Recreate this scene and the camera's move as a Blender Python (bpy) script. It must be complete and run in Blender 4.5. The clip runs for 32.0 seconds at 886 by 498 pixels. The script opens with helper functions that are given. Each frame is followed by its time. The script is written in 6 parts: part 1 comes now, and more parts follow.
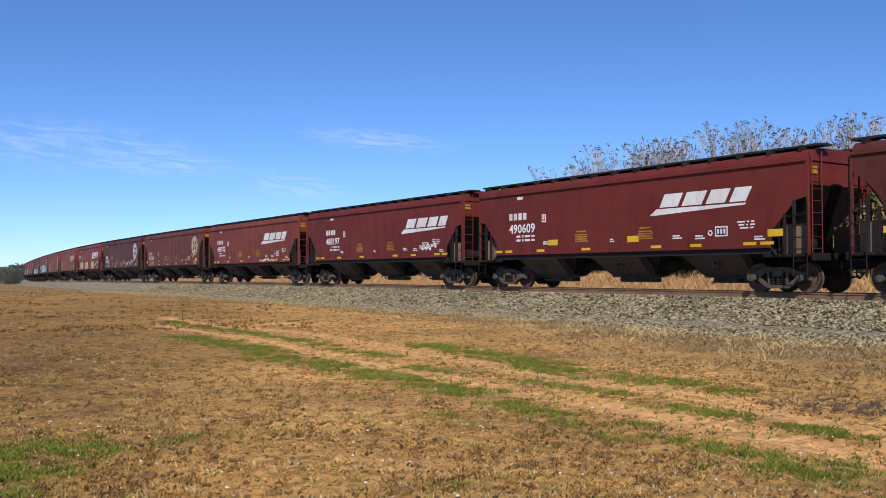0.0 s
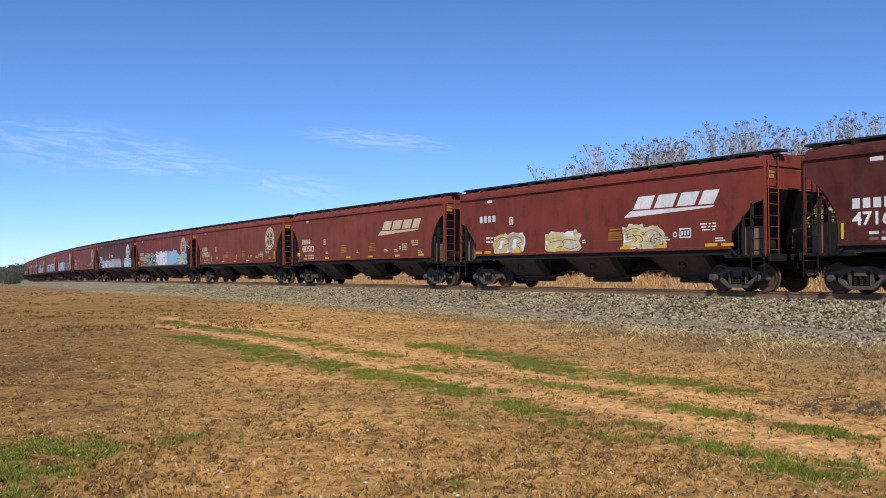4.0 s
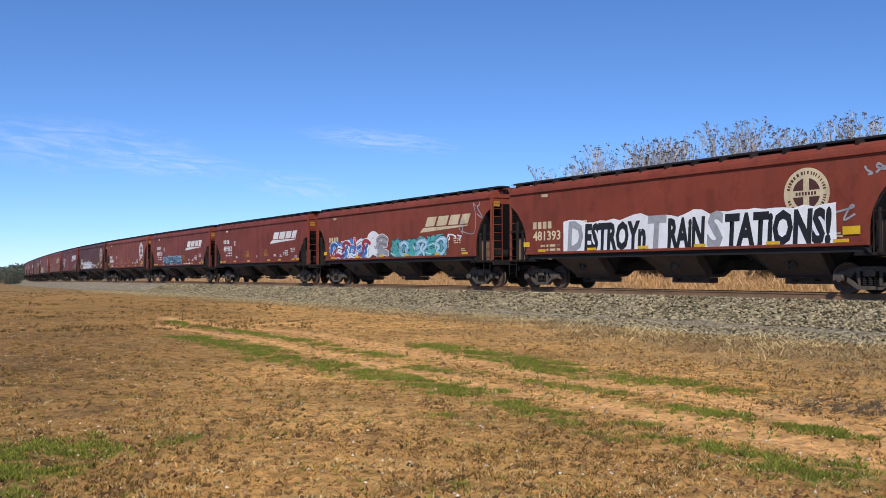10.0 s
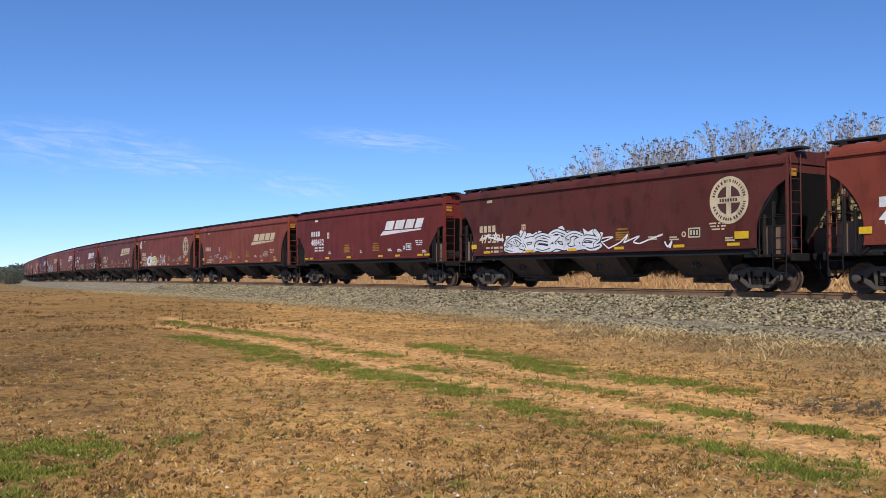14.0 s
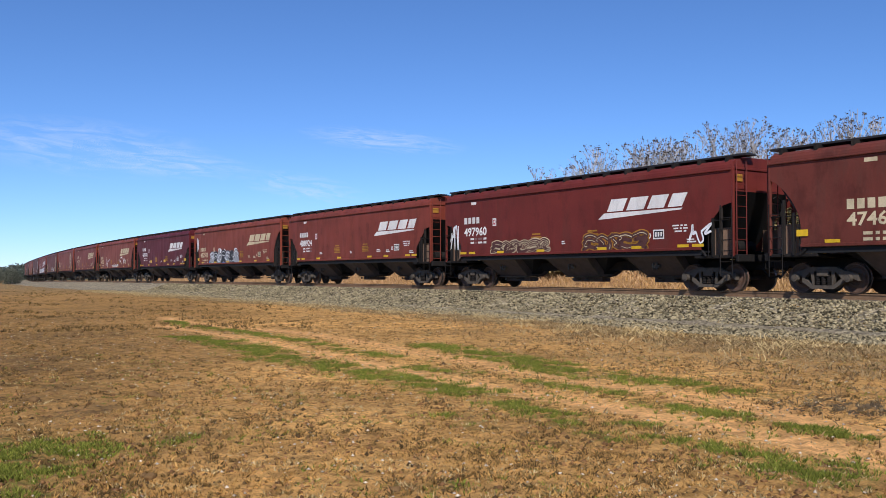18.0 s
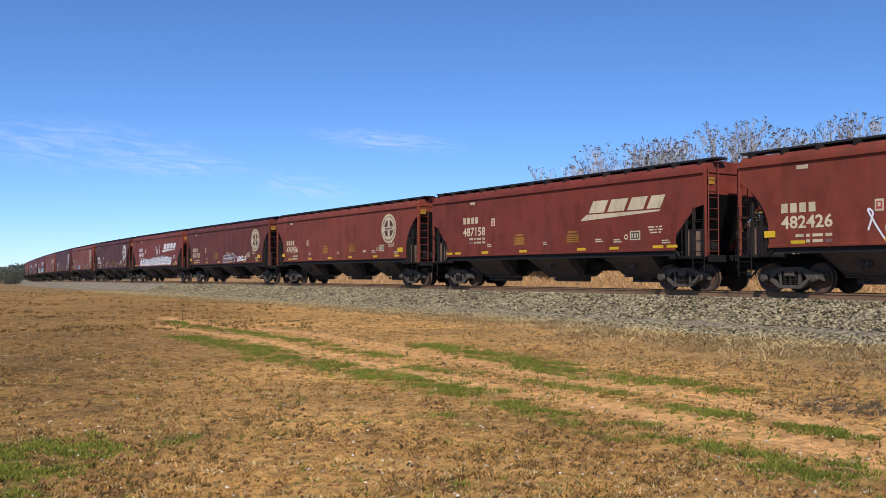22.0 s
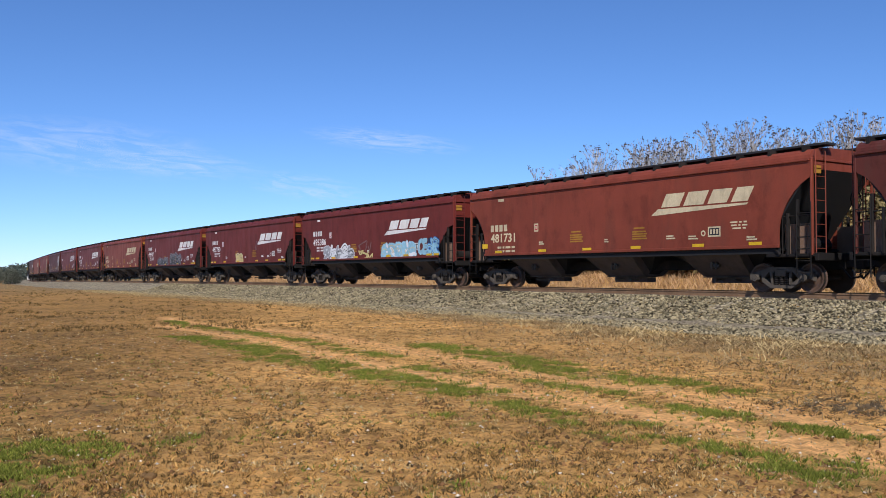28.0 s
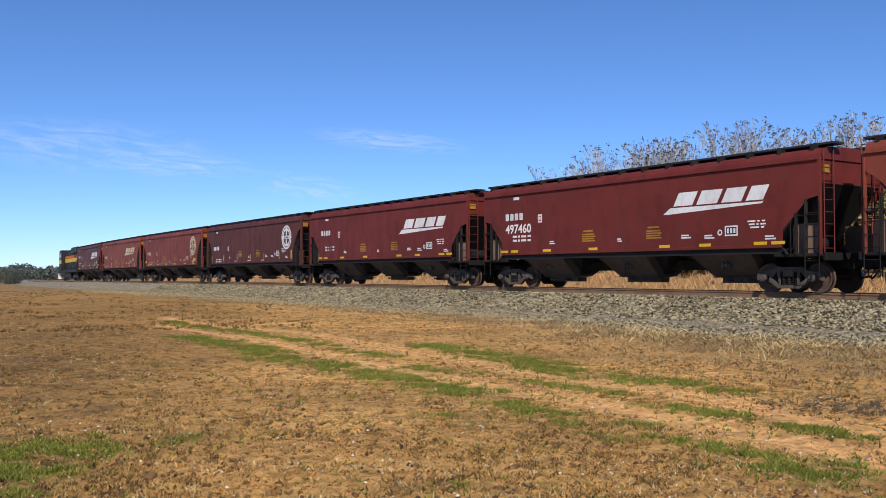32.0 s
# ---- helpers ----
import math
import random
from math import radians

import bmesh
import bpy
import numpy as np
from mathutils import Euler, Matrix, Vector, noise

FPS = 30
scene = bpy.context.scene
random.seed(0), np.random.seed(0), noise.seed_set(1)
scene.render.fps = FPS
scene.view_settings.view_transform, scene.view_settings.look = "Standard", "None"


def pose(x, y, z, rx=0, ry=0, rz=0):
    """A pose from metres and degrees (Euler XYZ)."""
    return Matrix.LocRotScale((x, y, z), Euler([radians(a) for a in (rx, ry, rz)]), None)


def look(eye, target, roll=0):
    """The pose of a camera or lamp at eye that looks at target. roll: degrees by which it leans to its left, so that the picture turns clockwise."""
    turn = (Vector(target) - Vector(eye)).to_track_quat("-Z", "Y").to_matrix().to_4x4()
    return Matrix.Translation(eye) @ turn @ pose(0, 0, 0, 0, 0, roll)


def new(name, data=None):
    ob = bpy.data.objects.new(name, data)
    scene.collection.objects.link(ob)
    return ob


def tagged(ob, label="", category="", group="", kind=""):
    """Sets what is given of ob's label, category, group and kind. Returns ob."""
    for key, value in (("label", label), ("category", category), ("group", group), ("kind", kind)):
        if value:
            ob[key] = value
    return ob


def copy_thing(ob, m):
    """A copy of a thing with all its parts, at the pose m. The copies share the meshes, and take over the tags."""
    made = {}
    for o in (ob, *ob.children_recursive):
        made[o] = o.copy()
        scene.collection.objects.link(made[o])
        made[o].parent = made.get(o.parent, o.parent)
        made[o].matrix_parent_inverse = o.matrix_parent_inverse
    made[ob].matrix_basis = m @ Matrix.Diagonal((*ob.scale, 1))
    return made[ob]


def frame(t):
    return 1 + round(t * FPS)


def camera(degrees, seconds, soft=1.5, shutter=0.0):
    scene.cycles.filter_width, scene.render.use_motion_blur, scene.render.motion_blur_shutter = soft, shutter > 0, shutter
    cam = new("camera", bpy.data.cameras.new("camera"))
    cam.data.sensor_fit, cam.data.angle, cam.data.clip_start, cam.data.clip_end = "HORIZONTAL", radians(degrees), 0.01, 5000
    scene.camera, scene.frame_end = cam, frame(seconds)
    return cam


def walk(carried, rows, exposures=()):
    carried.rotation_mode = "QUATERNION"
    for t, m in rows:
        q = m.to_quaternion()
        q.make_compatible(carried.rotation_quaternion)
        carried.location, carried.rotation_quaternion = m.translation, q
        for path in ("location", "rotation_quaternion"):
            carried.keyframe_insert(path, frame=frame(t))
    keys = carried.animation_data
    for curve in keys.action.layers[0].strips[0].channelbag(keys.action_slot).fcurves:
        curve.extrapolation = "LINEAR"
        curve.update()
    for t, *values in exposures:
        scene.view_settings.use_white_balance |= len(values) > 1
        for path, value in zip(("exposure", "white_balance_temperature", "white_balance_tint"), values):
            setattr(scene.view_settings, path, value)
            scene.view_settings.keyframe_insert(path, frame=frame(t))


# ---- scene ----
EYE = 1.55
cam = camera(52.14, 32.0, soft=0.6)
walk(cam, [(0.0, pose(0, 0, EYE, 91.63, 0, 0)), (32.0, pose(0, 0, EYE, 91.63, 0, 0))],
     exposures=[(0.0, 0.0, 5800, 14), (32.0, 0.0, 5800, 14)])

# ---- daylight: clear winter sky, sun behind the viewer's left shoulder ----
SUN_ELEV, SUN_DIR = 38.0, Vector((-0.05, -1.0))
world = bpy.data.worlds.new("sky")
scene.world = world
world.use_nodes = True
nt = world.node_tree
sky = nt.nodes.new("ShaderNodeTexSky")
sky.sky_type, sky.sun_disc = "NISHITA", False
sky.sun_elevation = radians(SUN_ELEV)
sky.sun_rotation = math.atan2(SUN_DIR.x, SUN_DIR.y)
sky.air_density, sky.dust_density, sky.ozone_density = 0.74, 0.0, 8.0
nt.nodes["Background"].inputs["Strength"].default_value = 0.117
nt.links.new(sky.outputs[0], nt.nodes["Background"].inputs["Color"])
sun = new("sun", bpy.data.lights.new("sun", "SUN"))
sun.data.energy, sun.data.angle, sun.data.color = 4.8, radians(0.53), (1.0, 0.90, 0.75)
se = radians(SUN_ELEV)
sd = SUN_DIR.normalized() * math.cos(se)
sun.matrix_world = look((sd.x * 50, sd.y * 50, math.sin(se) * 50), (0, 0, 0))


# ---- track alignment: distance s along the line, metres, growing towards the far bend ----
def alignment():
    ds = 1.0
    s = np.arange(-900.0, 1000.0, ds)
    k = np.interp(s, [12.95, 72.95, 100, 130, 165, 210], [-0.3095e-3, 0.855e-3, 1.53e-3, 0.556e-3, 0.507e-3, 0.545e-3])
    h = -np.cumsum(k) * ds
    i0 = int(np.searchsorted(s, 0.0))
    h = h - h[i0] + 0.5809
    x, y = np.cumsum(-np.sin(h)) * ds, np.cumsum(np.cos(h)) * ds
    g = np.interp(s, [-30, 170, 230], [1.2183e-3 + 60 * 2.7946e-5, 1.2183e-3 - 340 * 2.7946e-5, 0.0])
    g[s < -30] = 0.0
    z = np.cumsum(g) * ds
    return s, x - x[i0] + 12.9182, y - y[i0] + 27.0661, z - z[i0] + EYE - 0.5605, h


TS, TX, TY, TZ, TH = alignment()


def on_track(s):
    """x, y, z of the rail level on the centre line, and the heading."""
    return [float(np.interp(s, TS, a)) for a in (TX, TY, TZ, TH)]


def beside(s, u, dz=0.0):
    """A point u metres towards the viewer's side of the centre line."""
    x, y, z, h = on_track(s)
    return Vector((x - math.cos(h) * u, y - math.sin(h) * u, z + dz))


def nearest(px, py):
    """Arrays: distance along and beside the track for ground points."""
    px, py = np.asarray(px, float), np.asarray(py, float)
    cs, cx, cy = TS[::5], TX[::5], TY[::5]
    out_s, out_u = np.empty(px.shape), np.empty(px.shape)
    for a in range(0, px.size, 4000):
        qx, qy = px[a:a + 4000, None], py[a:a + 4000, None]
        i = np.argmin((qx - cx) ** 2 + (qy - cy) ** 2, axis=1)
        h = TH[::5][i]
        dx, dy = qx[:, 0] - cx[i], qy[:, 0] - cy[i]
        out_s[a:a + 4000] = cs[i] - dx * np.sin(h) + dy * np.cos(h)
        out_u[a:a + 4000] = -dx * np.cos(h) - dy * np.sin(h)
    return out_s, out_u


def ground_z(px, py):
    """Height of the ground sheet: level field, a low bank behind the line."""
    s, u = nearest(px, py)
    zr = np.interp(s, TS, TZ)
    base = zr - np.interp(s, [0, 150, 260], [0.97, 0.62, 0.55])
    bank = np.interp(-u, [3.5, 6.0, 11.0, 18.0], [0.0, 0.35, 1.55, 2.5]) * np.interp(s, [-120, -60, 90, 180], [0.3, 1, 1, 0.15])
    roll = 0.05 * np.sin(px * 0.35 + 0.8) * np.sin(py * 0.27) * np.interp(np.abs(u), [5, 9], [0, 1])
    return base + bank + roll


# ---- materials ----
def nodes(name):
    m = bpy.data.materials.new(name)
    m.use_nodes = True
    t = m.node_tree
    return m, t, t.nodes["Principled BSDF"]


def add(t, kind, **values):
    n = t.nodes.new("ShaderNode" + kind)
    for key, v in values.items():
        if key in n.inputs:
            n.inputs[key].default_value = v
    return n


def ramp(t, source, stops):
    r = t.nodes.new("ShaderNodeValToRGB")
    while len(r.color_ramp.elements) < len(stops):
        r.color_ramp.elements.new(0.5)
    for e, (p, c) in zip(r.color_ramp.elements, stops):
        e.position, e.color = p, (*c, 1) if len(c) == 3 else (c[0],) * 3 + (1,)
    t.links.new(source, r.inputs[0])
    return r.outputs[0]


def mix(t, fac, a, b, mode="MIX"):
    n = t.nodes.new("ShaderNodeMix")
    n.data_type, n.blend_type = "RGBA", mode
    for sock, v in ((n.inputs[0], fac), (n.inputs[6], a), (n.inputs[7], b)):
        if isinstance(v, bpy.types.NodeSocket):
            t.links.new(v, sock)
        elif isinstance(v, (int, float)):
            sock.default_value = v
        else:
            sock.default_value = (*v, 1)
    return n.outputs[2]


def noise_of(t, scale, detail=4, rough=0.6, coords="Object", stretch=None):
    c = t.nodes.new("ShaderNodeTexCoord")
    n = add(t, "TexNoise", Scale=scale, Detail=detail, Roughness=rough)
    if stretch:
        mp = t.nodes.new("ShaderNodeMapping")
        mp.inputs["Scale"].default_value = stretch
        t.links.new(c.outputs[coords], mp.inputs[0])
        t.links.new(mp.outputs[0], n.inputs["Vector"])
    else:
        t.links.new(c.outputs[coords], n.inputs["Vector"])
    return n.outputs["Fac"]


def bump(t, b, height, strength=0.3, distance=0.02):
    n = add(t, "Bump", Strength=strength, Distance=distance)
    t.links.new(height, n.inputs["Height"])
    t.links.new(n.outputs[0], b.inputs["Normal"])


def paint(name, color, dirt=(0.06, 0.045, 0.035), amount=0.45, rough=0.5, metal=0.0, stretch=(0.6, 0.6, 0.12), streak=3.0):
    """Weathered paint: streaks that run down, blotches, fine grain, a little change from object to object."""
    m, t, b = nodes(name)
    big = noise_of(t, 0.35, 3)
    run = noise_of(t, streak, 5, 0.65, stretch=stretch)
    fine = noise_of(t, 38.0, 2)
    dark = tuple(c * 0.78 for c in color)
    c1 = mix(t, ramp(t, big, [(0.35, (0, 0, 0)), (0.68, (1, 1, 1))]), color, dark)
    c2 = mix(t, ramp(t, run, [(0.5, (0, 0, 0)), (0.78, (amount,) * 3)]), c1, dirt)
    soot = noise_of(t, 1.7, 7, 0.72, stretch=(1.0, 1.0, 0.55))
    c2 = mix(t, ramp(t, soot, [(0.50, (0, 0, 0)), (0.64, (amount * 1.1,) * 3)]), c2, tuple(c * 0.42 for c in color))
    dust = noise_of(t, 2.3, 6, 0.7, stretch=(1.0, 1.0, 0.3))
    c2 = mix(t, ramp(t, dust, [(0.56, (0, 0, 0)), (0.74, (amount * 0.55,) * 3)]), c2, tuple(min(1, c * 1.35 + 0.006) for c in color))
    c3 = mix(t, 0.25, c2, ramp(t, fine, [(0.3, (0.6, 0.6, 0.6)), (0.7, (1.3, 1.3, 1.3))]), "MULTIPLY")
    t.links.new(c3, b.inputs["Base Color"])
    t.links.new(ramp(t, run, [(0.3, (rough * 0.85,)), (0.8, (min(1, rough * 1.4),))]), b.inputs["Roughness"])
    b.inputs["Metallic"].default_value = metal
    b.inputs["Specular IOR Level"].default_value = 0.2
    bump(t, b, fine, 0.06, 0.004)
    return m


def plain(name, color, rough=0.7, metal=0.0, grain=25.0, spread=0.25):
    m, t, b = nodes(name)
    f = noise_of(t, grain, 3)
    g = noise_of(t, grain * 0.08, 2)
    lo, hi = tuple(c * (1 - spread) for c in color), tuple(min(1, c * (1 + spread)) for c in color)
    c = mix(t, 0.5, ramp(t, f, [(0.3, lo), (0.7, hi)]), ramp(t, g, [(0.35, lo), (0.65, hi)]))
    t.links.new(c, b.inputs["Base Color"])
    b.inputs["Roughness"].default_value, b.inputs["Metallic"].default_value = rough, metal
    bump(t, b, f, 0.15, 0.005)
    return m


def varied(name, dark, light, rough=0.85):
    """Blades, leaves and stones: each piece its own tone."""
    m, t, b = nodes(name)
    g = t.nodes.new("ShaderNodeNewGeometry")
    c = ramp(t, g.outputs["Random Per Island"], [(0.0, dark), (1.0, light)])
    big = noise_of(t, 0.6, 2)
    c = mix(t, ramp(t, big, [(0.3, (0, 0, 0)), (0.7, (0.35, 0.35, 0.35))]), c, dark)
    t.links.new(c, b.inputs["Base Color"])
    b.inputs["Roughness"].default_value = rough
    b.inputs["Specular IOR Level"].default_value = 0.12
    return m


BROWNS = {
    "oxide": paint("oxide_brown_paint", (0.205, 0.044, 0.027)),
    "fresh": paint("fresh_brown_paint", (0.152, 0.0265, 0.0200), amount=0.35),
    "red": paint("faded_red_brown_paint", (0.225, 0.052, 0.029), amount=0.4),
    "umber": paint("umber_brown_paint", (0.150, 0.039, 0.027), amount=0.5),
    "dark": paint("dark_brown_paint", (0.108, 0.029, 0.0215), amount=0.6),
    "plum": paint("plum_brown_paint", (0.112, 0.017, 0.0205), amount=0.2),
}
GRIME = paint("grimy_black_steel", (0.015, 0.013, 0.012), (0.07, 0.052, 0.040), 0.5, 0.75)
BAY = paint("sooty_hopper_steel", (0.110, 0.086, 0.078), (0.22, 0.160, 0.125), 0.35, 0.7)
# near-black steel: shade under the cars and in end recesses, put into colour
SHADE_BLACK = plain("shade_black_steel", (0.007, 0.007, 0.008), 0.8, 0.0, 12, 0.3)
TRUCK = paint("dusty_cast_steel", (0.105, 0.088, 0.070), (0.26, 0.20, 0.14), 0.5, 0.8)
WHEEL = plain("rolled_wheel_steel", (0.10, 0.058, 0.038), 0.7, 0.15, 30)
TREAD = plain("polished_tread_steel", (0.40, 0.38, 0.36), 0.35, 1.0, 60, 0.1)
RAILTOP = plain("worn_rail_head", (0.45, 0.40, 0.36), 0.32, 1.0, 20, 0.15)
RAILWEB = plain("rusty_rail_web", (0.20, 0.118, 0.062), 0.85, 0.1, 14, 0.35)
DUSTY = paint("dusty_end_steel", (0.230, 0.145, 0.098), (0.36, 0.27, 0.18), 0.25, 0.8)
GALV = plain("galvanised_grating", (0.035, 0.035, 0.036), 0.6, 0.5, 20, 0.2)
TIE = plain("creosoted_timber", (0.10, 0.075, 0.055), 0.9, 0, 9, 0.4)
WHITE = paint("weathered_white_decal", (0.80, 0.79, 0.76), (0.35, 0.25, 0.2), 0.35, 0.55)
CREAM = paint("yellowed_cream_decal", (0.66, 0.56, 0.36), (0.25, 0.15, 0.1), 0.5, 0.6)
YELLOW = paint("yellow_reflector_tape", (0.75, 0.48, 0.02), (0.25, 0.15, 0.06), 0.3, 0.4)
OCHRE = paint("faded_ochre_stencil", (0.40, 0.20, 0.03), (0.15, 0.07, 0.04), 0.5, 0.6)


def soil():
    """Red sandy soil: pale worn wheel ruts, darker damp patches, straw-coloured litter."""
    m, t, b = nodes("red_sandy_soil")
    big = noise_of(t, 0.16, 4, 0.6)
    mid = noise_of(t, 1.3, 5, 0.7)
    fine = noise_of(t, 14.0, 4, 0.7)
    grit = noise_of(t, 60.0, 2)
    c = ramp(t, mid, [(0.30, (0.345, 0.180, 0.052)), (0.5, (0.695, 0.380, 0.110)), (0.68, (0.91, 0.525, 0.163))])
    c = mix(t, ramp(t, big, [(0.42, (0, 0, 0)), (0.62, (0.9, 0.9, 0.9))]), c, (0.36, 0.205, 0.062))
    c = mix(t, ramp(t, fine, [(0.54, (0, 0, 0)), (0.62, (0.8, 0.8, 0.8))]), c, (0.15, 0.078, 0.027))
    speck = noise_of(t, 30.0, 3, 0.6)
    c = mix(t, ramp(t, speck, [(0.60, (0, 0, 0)), (0.65, (0.85, 0.85, 0.85))]), c, (0.09, 0.05, 0.02))
    c = mix(t, ramp(t, grit, [(0.58, (0, 0, 0)), (0.8, (0.5, 0.5, 0.5))]), c, (0.70, 0.46, 0.2))
    worn = t.nodes.new("ShaderNodeAttribute")
    worn.attribute_name = "worn"
    litter = t.nodes.new("ShaderNodeAttribute")
    litter.attribute_name = "litter"
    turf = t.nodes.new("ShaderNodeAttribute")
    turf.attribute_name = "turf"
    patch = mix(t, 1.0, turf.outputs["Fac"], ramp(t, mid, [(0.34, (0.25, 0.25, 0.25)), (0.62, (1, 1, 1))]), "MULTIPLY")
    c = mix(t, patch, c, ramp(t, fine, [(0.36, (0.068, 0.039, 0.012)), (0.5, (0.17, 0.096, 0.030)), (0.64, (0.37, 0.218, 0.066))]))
    c = mix(t, worn.outputs["Fac"], c, ramp(t, fine, [(0.3, (0.54, 0.290, 0.102)), (0.7, (0.81, 0.450, 0.168))]))
    lit = mix(t, 1.0, litter.outputs["Fac"], ramp(t, noise_of(t, 2.6, 4, 0.65), [(0.34, (0.35, 0.35, 0.35)), (0.58, (1, 1, 1))]), "MULTIPLY")
    c = mix(t, lit, c, ramp(t, fine, [(0.36, (0.075, 0.052, 0.025)), (0.5, (0.21, 0.145, 0.066)), (0.64, (0.50, 0.35, 0.155))]))
    sward = t.nodes.new("ShaderNodeAttribute")
    sward.attribute_name = "sward"
    cover = mix(t, 1.0, sward.outputs["Fac"], ramp(t, noise_of(t, 7.0, 3, 0.6), [(0.40, (0, 0, 0)), (0.56, (1, 1, 1))]), "MULTIPLY")
    c = mix(t, cover, c, ramp(t, fine, [(0.36, (0.05, 0.055, 0.010)), (0.64, (0.17, 0.165, 0.035))]))
    damp = t.nodes.new("ShaderNodeAttribute")
    damp.attribute_name = "damp"
    ragged = mix(t, 1.0, damp.outputs["Fac"], ramp(t, noise_of(t, 4.0, 5, 0.7), [(0.36, (0.15, 0.15, 0.15)), (0.56, (1, 1, 1))]), "MULTIPLY")
    c = mix(t, ragged, c, (0.105, 0.068, 0.032))
    clot = noise_of(t, 5.5, 5, 0.75)
    c = mix(t, 0.75, c, ramp(t, clot, [(0.36, (0.45, 0.42, 0.38)), (0.5, (1.06, 1.06, 1.06)), (0.64, (1.6, 1.55, 1.48))]), "MULTIPLY")
    t.links.new(c, b.inputs["Base Color"])
    b.inputs["Roughness"].default_value = 0.95
    b.inputs["Specular IOR Level"].default_value = 0.1
    h = mix(t, 0.35, fine, grit)
    bump(t, b, h, 0.9, 0.035)
    return m


def gravel_mat(name, a, bb, cc, scale):
    m, t, b = nodes(name)
    c = t.nodes.new("ShaderNodeTexCoord")
    v = add(t, "TexVoronoi", Scale=scale)
    t.links.new(c.outputs["Object"], v.inputs["Vector"])
    sep = t.nodes.new("ShaderNodeSeparateColor")
    t.links.new(v.outputs["Color"], sep.inputs[0])
    col = ramp(t, sep.outputs[0], [(0.0, a), (0.6, bb), (1.0, cc)])
    big = noise_of(t, 0.3, 3)
    col = mix(t, ramp(t, big, [(0.4, (0, 0, 0)), (0.7, (0.5, 0.5, 0.5))]), col, (0.20, 0.145, 0.08))
    t.links.new(col, b.inputs["Base Color"])
    b.inputs["Roughness"].default_value = 0.9
    bump(t, b, v.outputs["Distance"], 1.0, 0.05)
    return m


# wheel ruts of the field road, in metres on the field
RUTS = [
    [(-9.6, 31.6), (-8.24, 29.15), (-3.96, 24.09), (0.17, 17.14), (2.12, 13.31), (3.26, 11.27), (3.74, 9.78), (4.01, 8.24), (4.2, 6.8)],
    [(-8.6, 27.6), (-6.71, 24.56), (-3.07, 18.68), (-0.79, 15.07), (0.73, 12.27), (1.73, 10.88), (3.02, 8.63), (3.56, 7.33), (3.9, 6.2)],
]
# green strips and patches beside and between the ruts: half width, tufts to the square metre, line
GREENS = [
    (0.42, 160, [(-0.55, 20.19), (0.31, 18.96), (1.41, 16.68), (2.28, 14.3), (2.98, 13.45), (3.5, 12.64)]),
    (0.22, 120, [(3.55, 12.27), (3.86, 12.03), (4.11, 11.58)]),
    (0.38, 150, [(-6.51, 21.97), (-5.2, 20.69), (-3.77, 18.14), (-2.7, 16.46), (-1.29, 14.38), (-0.35, 12.77), (0.48, 11.69)]),
    (0.26, 130, [(0.72, 10.93), (0.99, 10.26), (1.27, 9.66)]),
    (0.14, 110, [(1.38, 8.66), (1.56, 8.24)]),
    (0.22, 130, [(-8.96, 29.85), (-7.62, 27.24), (-5.46, 24.09), (-3.49, 21.22), (-1.99, 18.4), (-0.9, 17.14)]),
    (0.20, 110, [(-0.52, 15.45), (-0.04, 14.81), (0.42, 14.22)]),
    (0.18, 110, [(1.11, 13.45), (1.55, 12.7), (1.93, 12.15), (2.37, 11.69)]),
    (0.19, 170, [(2.35, 11.07), (2.54, 10.6), (2.82, 10.17), (3.13, 9.78), (3.32, 9.63)]),
    (0.18, 190, [(3.48, 9.24), (3.59, 8.94), (3.74, 8.66), (3.84, 8.35)]),
    (0.20, 190, [(2.0, 8.57), (2.19, 8.18), (2.37, 7.85), (2.55, 7.39), (2.67, 6.98), (2.75, 6.67)]),
    (0.10, 110, [(2.59, 6.56), (2.89, 6.43)]),
    (0.16, 60, [(3.17, 7.39), (3.05, 6.74)]),
    (0.13, 100, [(1.84, 9.31), (2.05, 9.01)]),
    (0.13, 100, [(1.12, 9.41), (1.32, 9.07)]),
    (0.10, 100, [(0.26, 9.27), (0.41, 8.94)]),
    (0.08, 80, [(-0.18, 9.93), (0.21, 9.82)]),
    (0.08, 80, [(-1.33, 11.53), (-0.81, 11.37)]),
    (0.44, 190, [(-4.0, 8.35), (-3.6, 8.1), (-3.45, 7.5), (-3.4, 6.9)]),
    (0.16, 100, [(-3.3, 8.4), (-2.95, 7.9)]),
    (0.16, 110, [(-3.3, 6.3), (-2.88, 6.43)]),
    (0.10, 90, [(-0.02, 6.53), (0.11, 6.6)]),
    (0.12, 50, [(-2.52, 8.24), (-2.47, 8.75)]),
    (0.16, 60, [(-3.58, 16.25), (-2.62, 15.64)]),
]
# dark damp stains on the soil: x, y, radius, depth
DAMP = [(-4.01, 10.38, 0.42, 0.8), (-7.25, 16.04, 0.75, 0.75), (-6.6, 14.5, 0.7, 0.6), (-2.42, 8.66, 0.34, 0.6), (-1.37, 7.33, 0.30, 0.5), (4.6, 10.6, 0.55, 0.55),
        (-4.95, 14.2, 0.8, 0.4), (-5.21, 12.27, 0.6, 0.5), (-0.76, 8.5, 0.35, 0.35), (-2.0, 11.6, 0.9, 0.35), (-6.0, 19.5, 1.2, 0.35), (-9.5, 22.0, 1.6, 0.5), (-13.0, 30.0, 2.4, 0.5), (5.1, 12.0, 0.8, 0.4)]


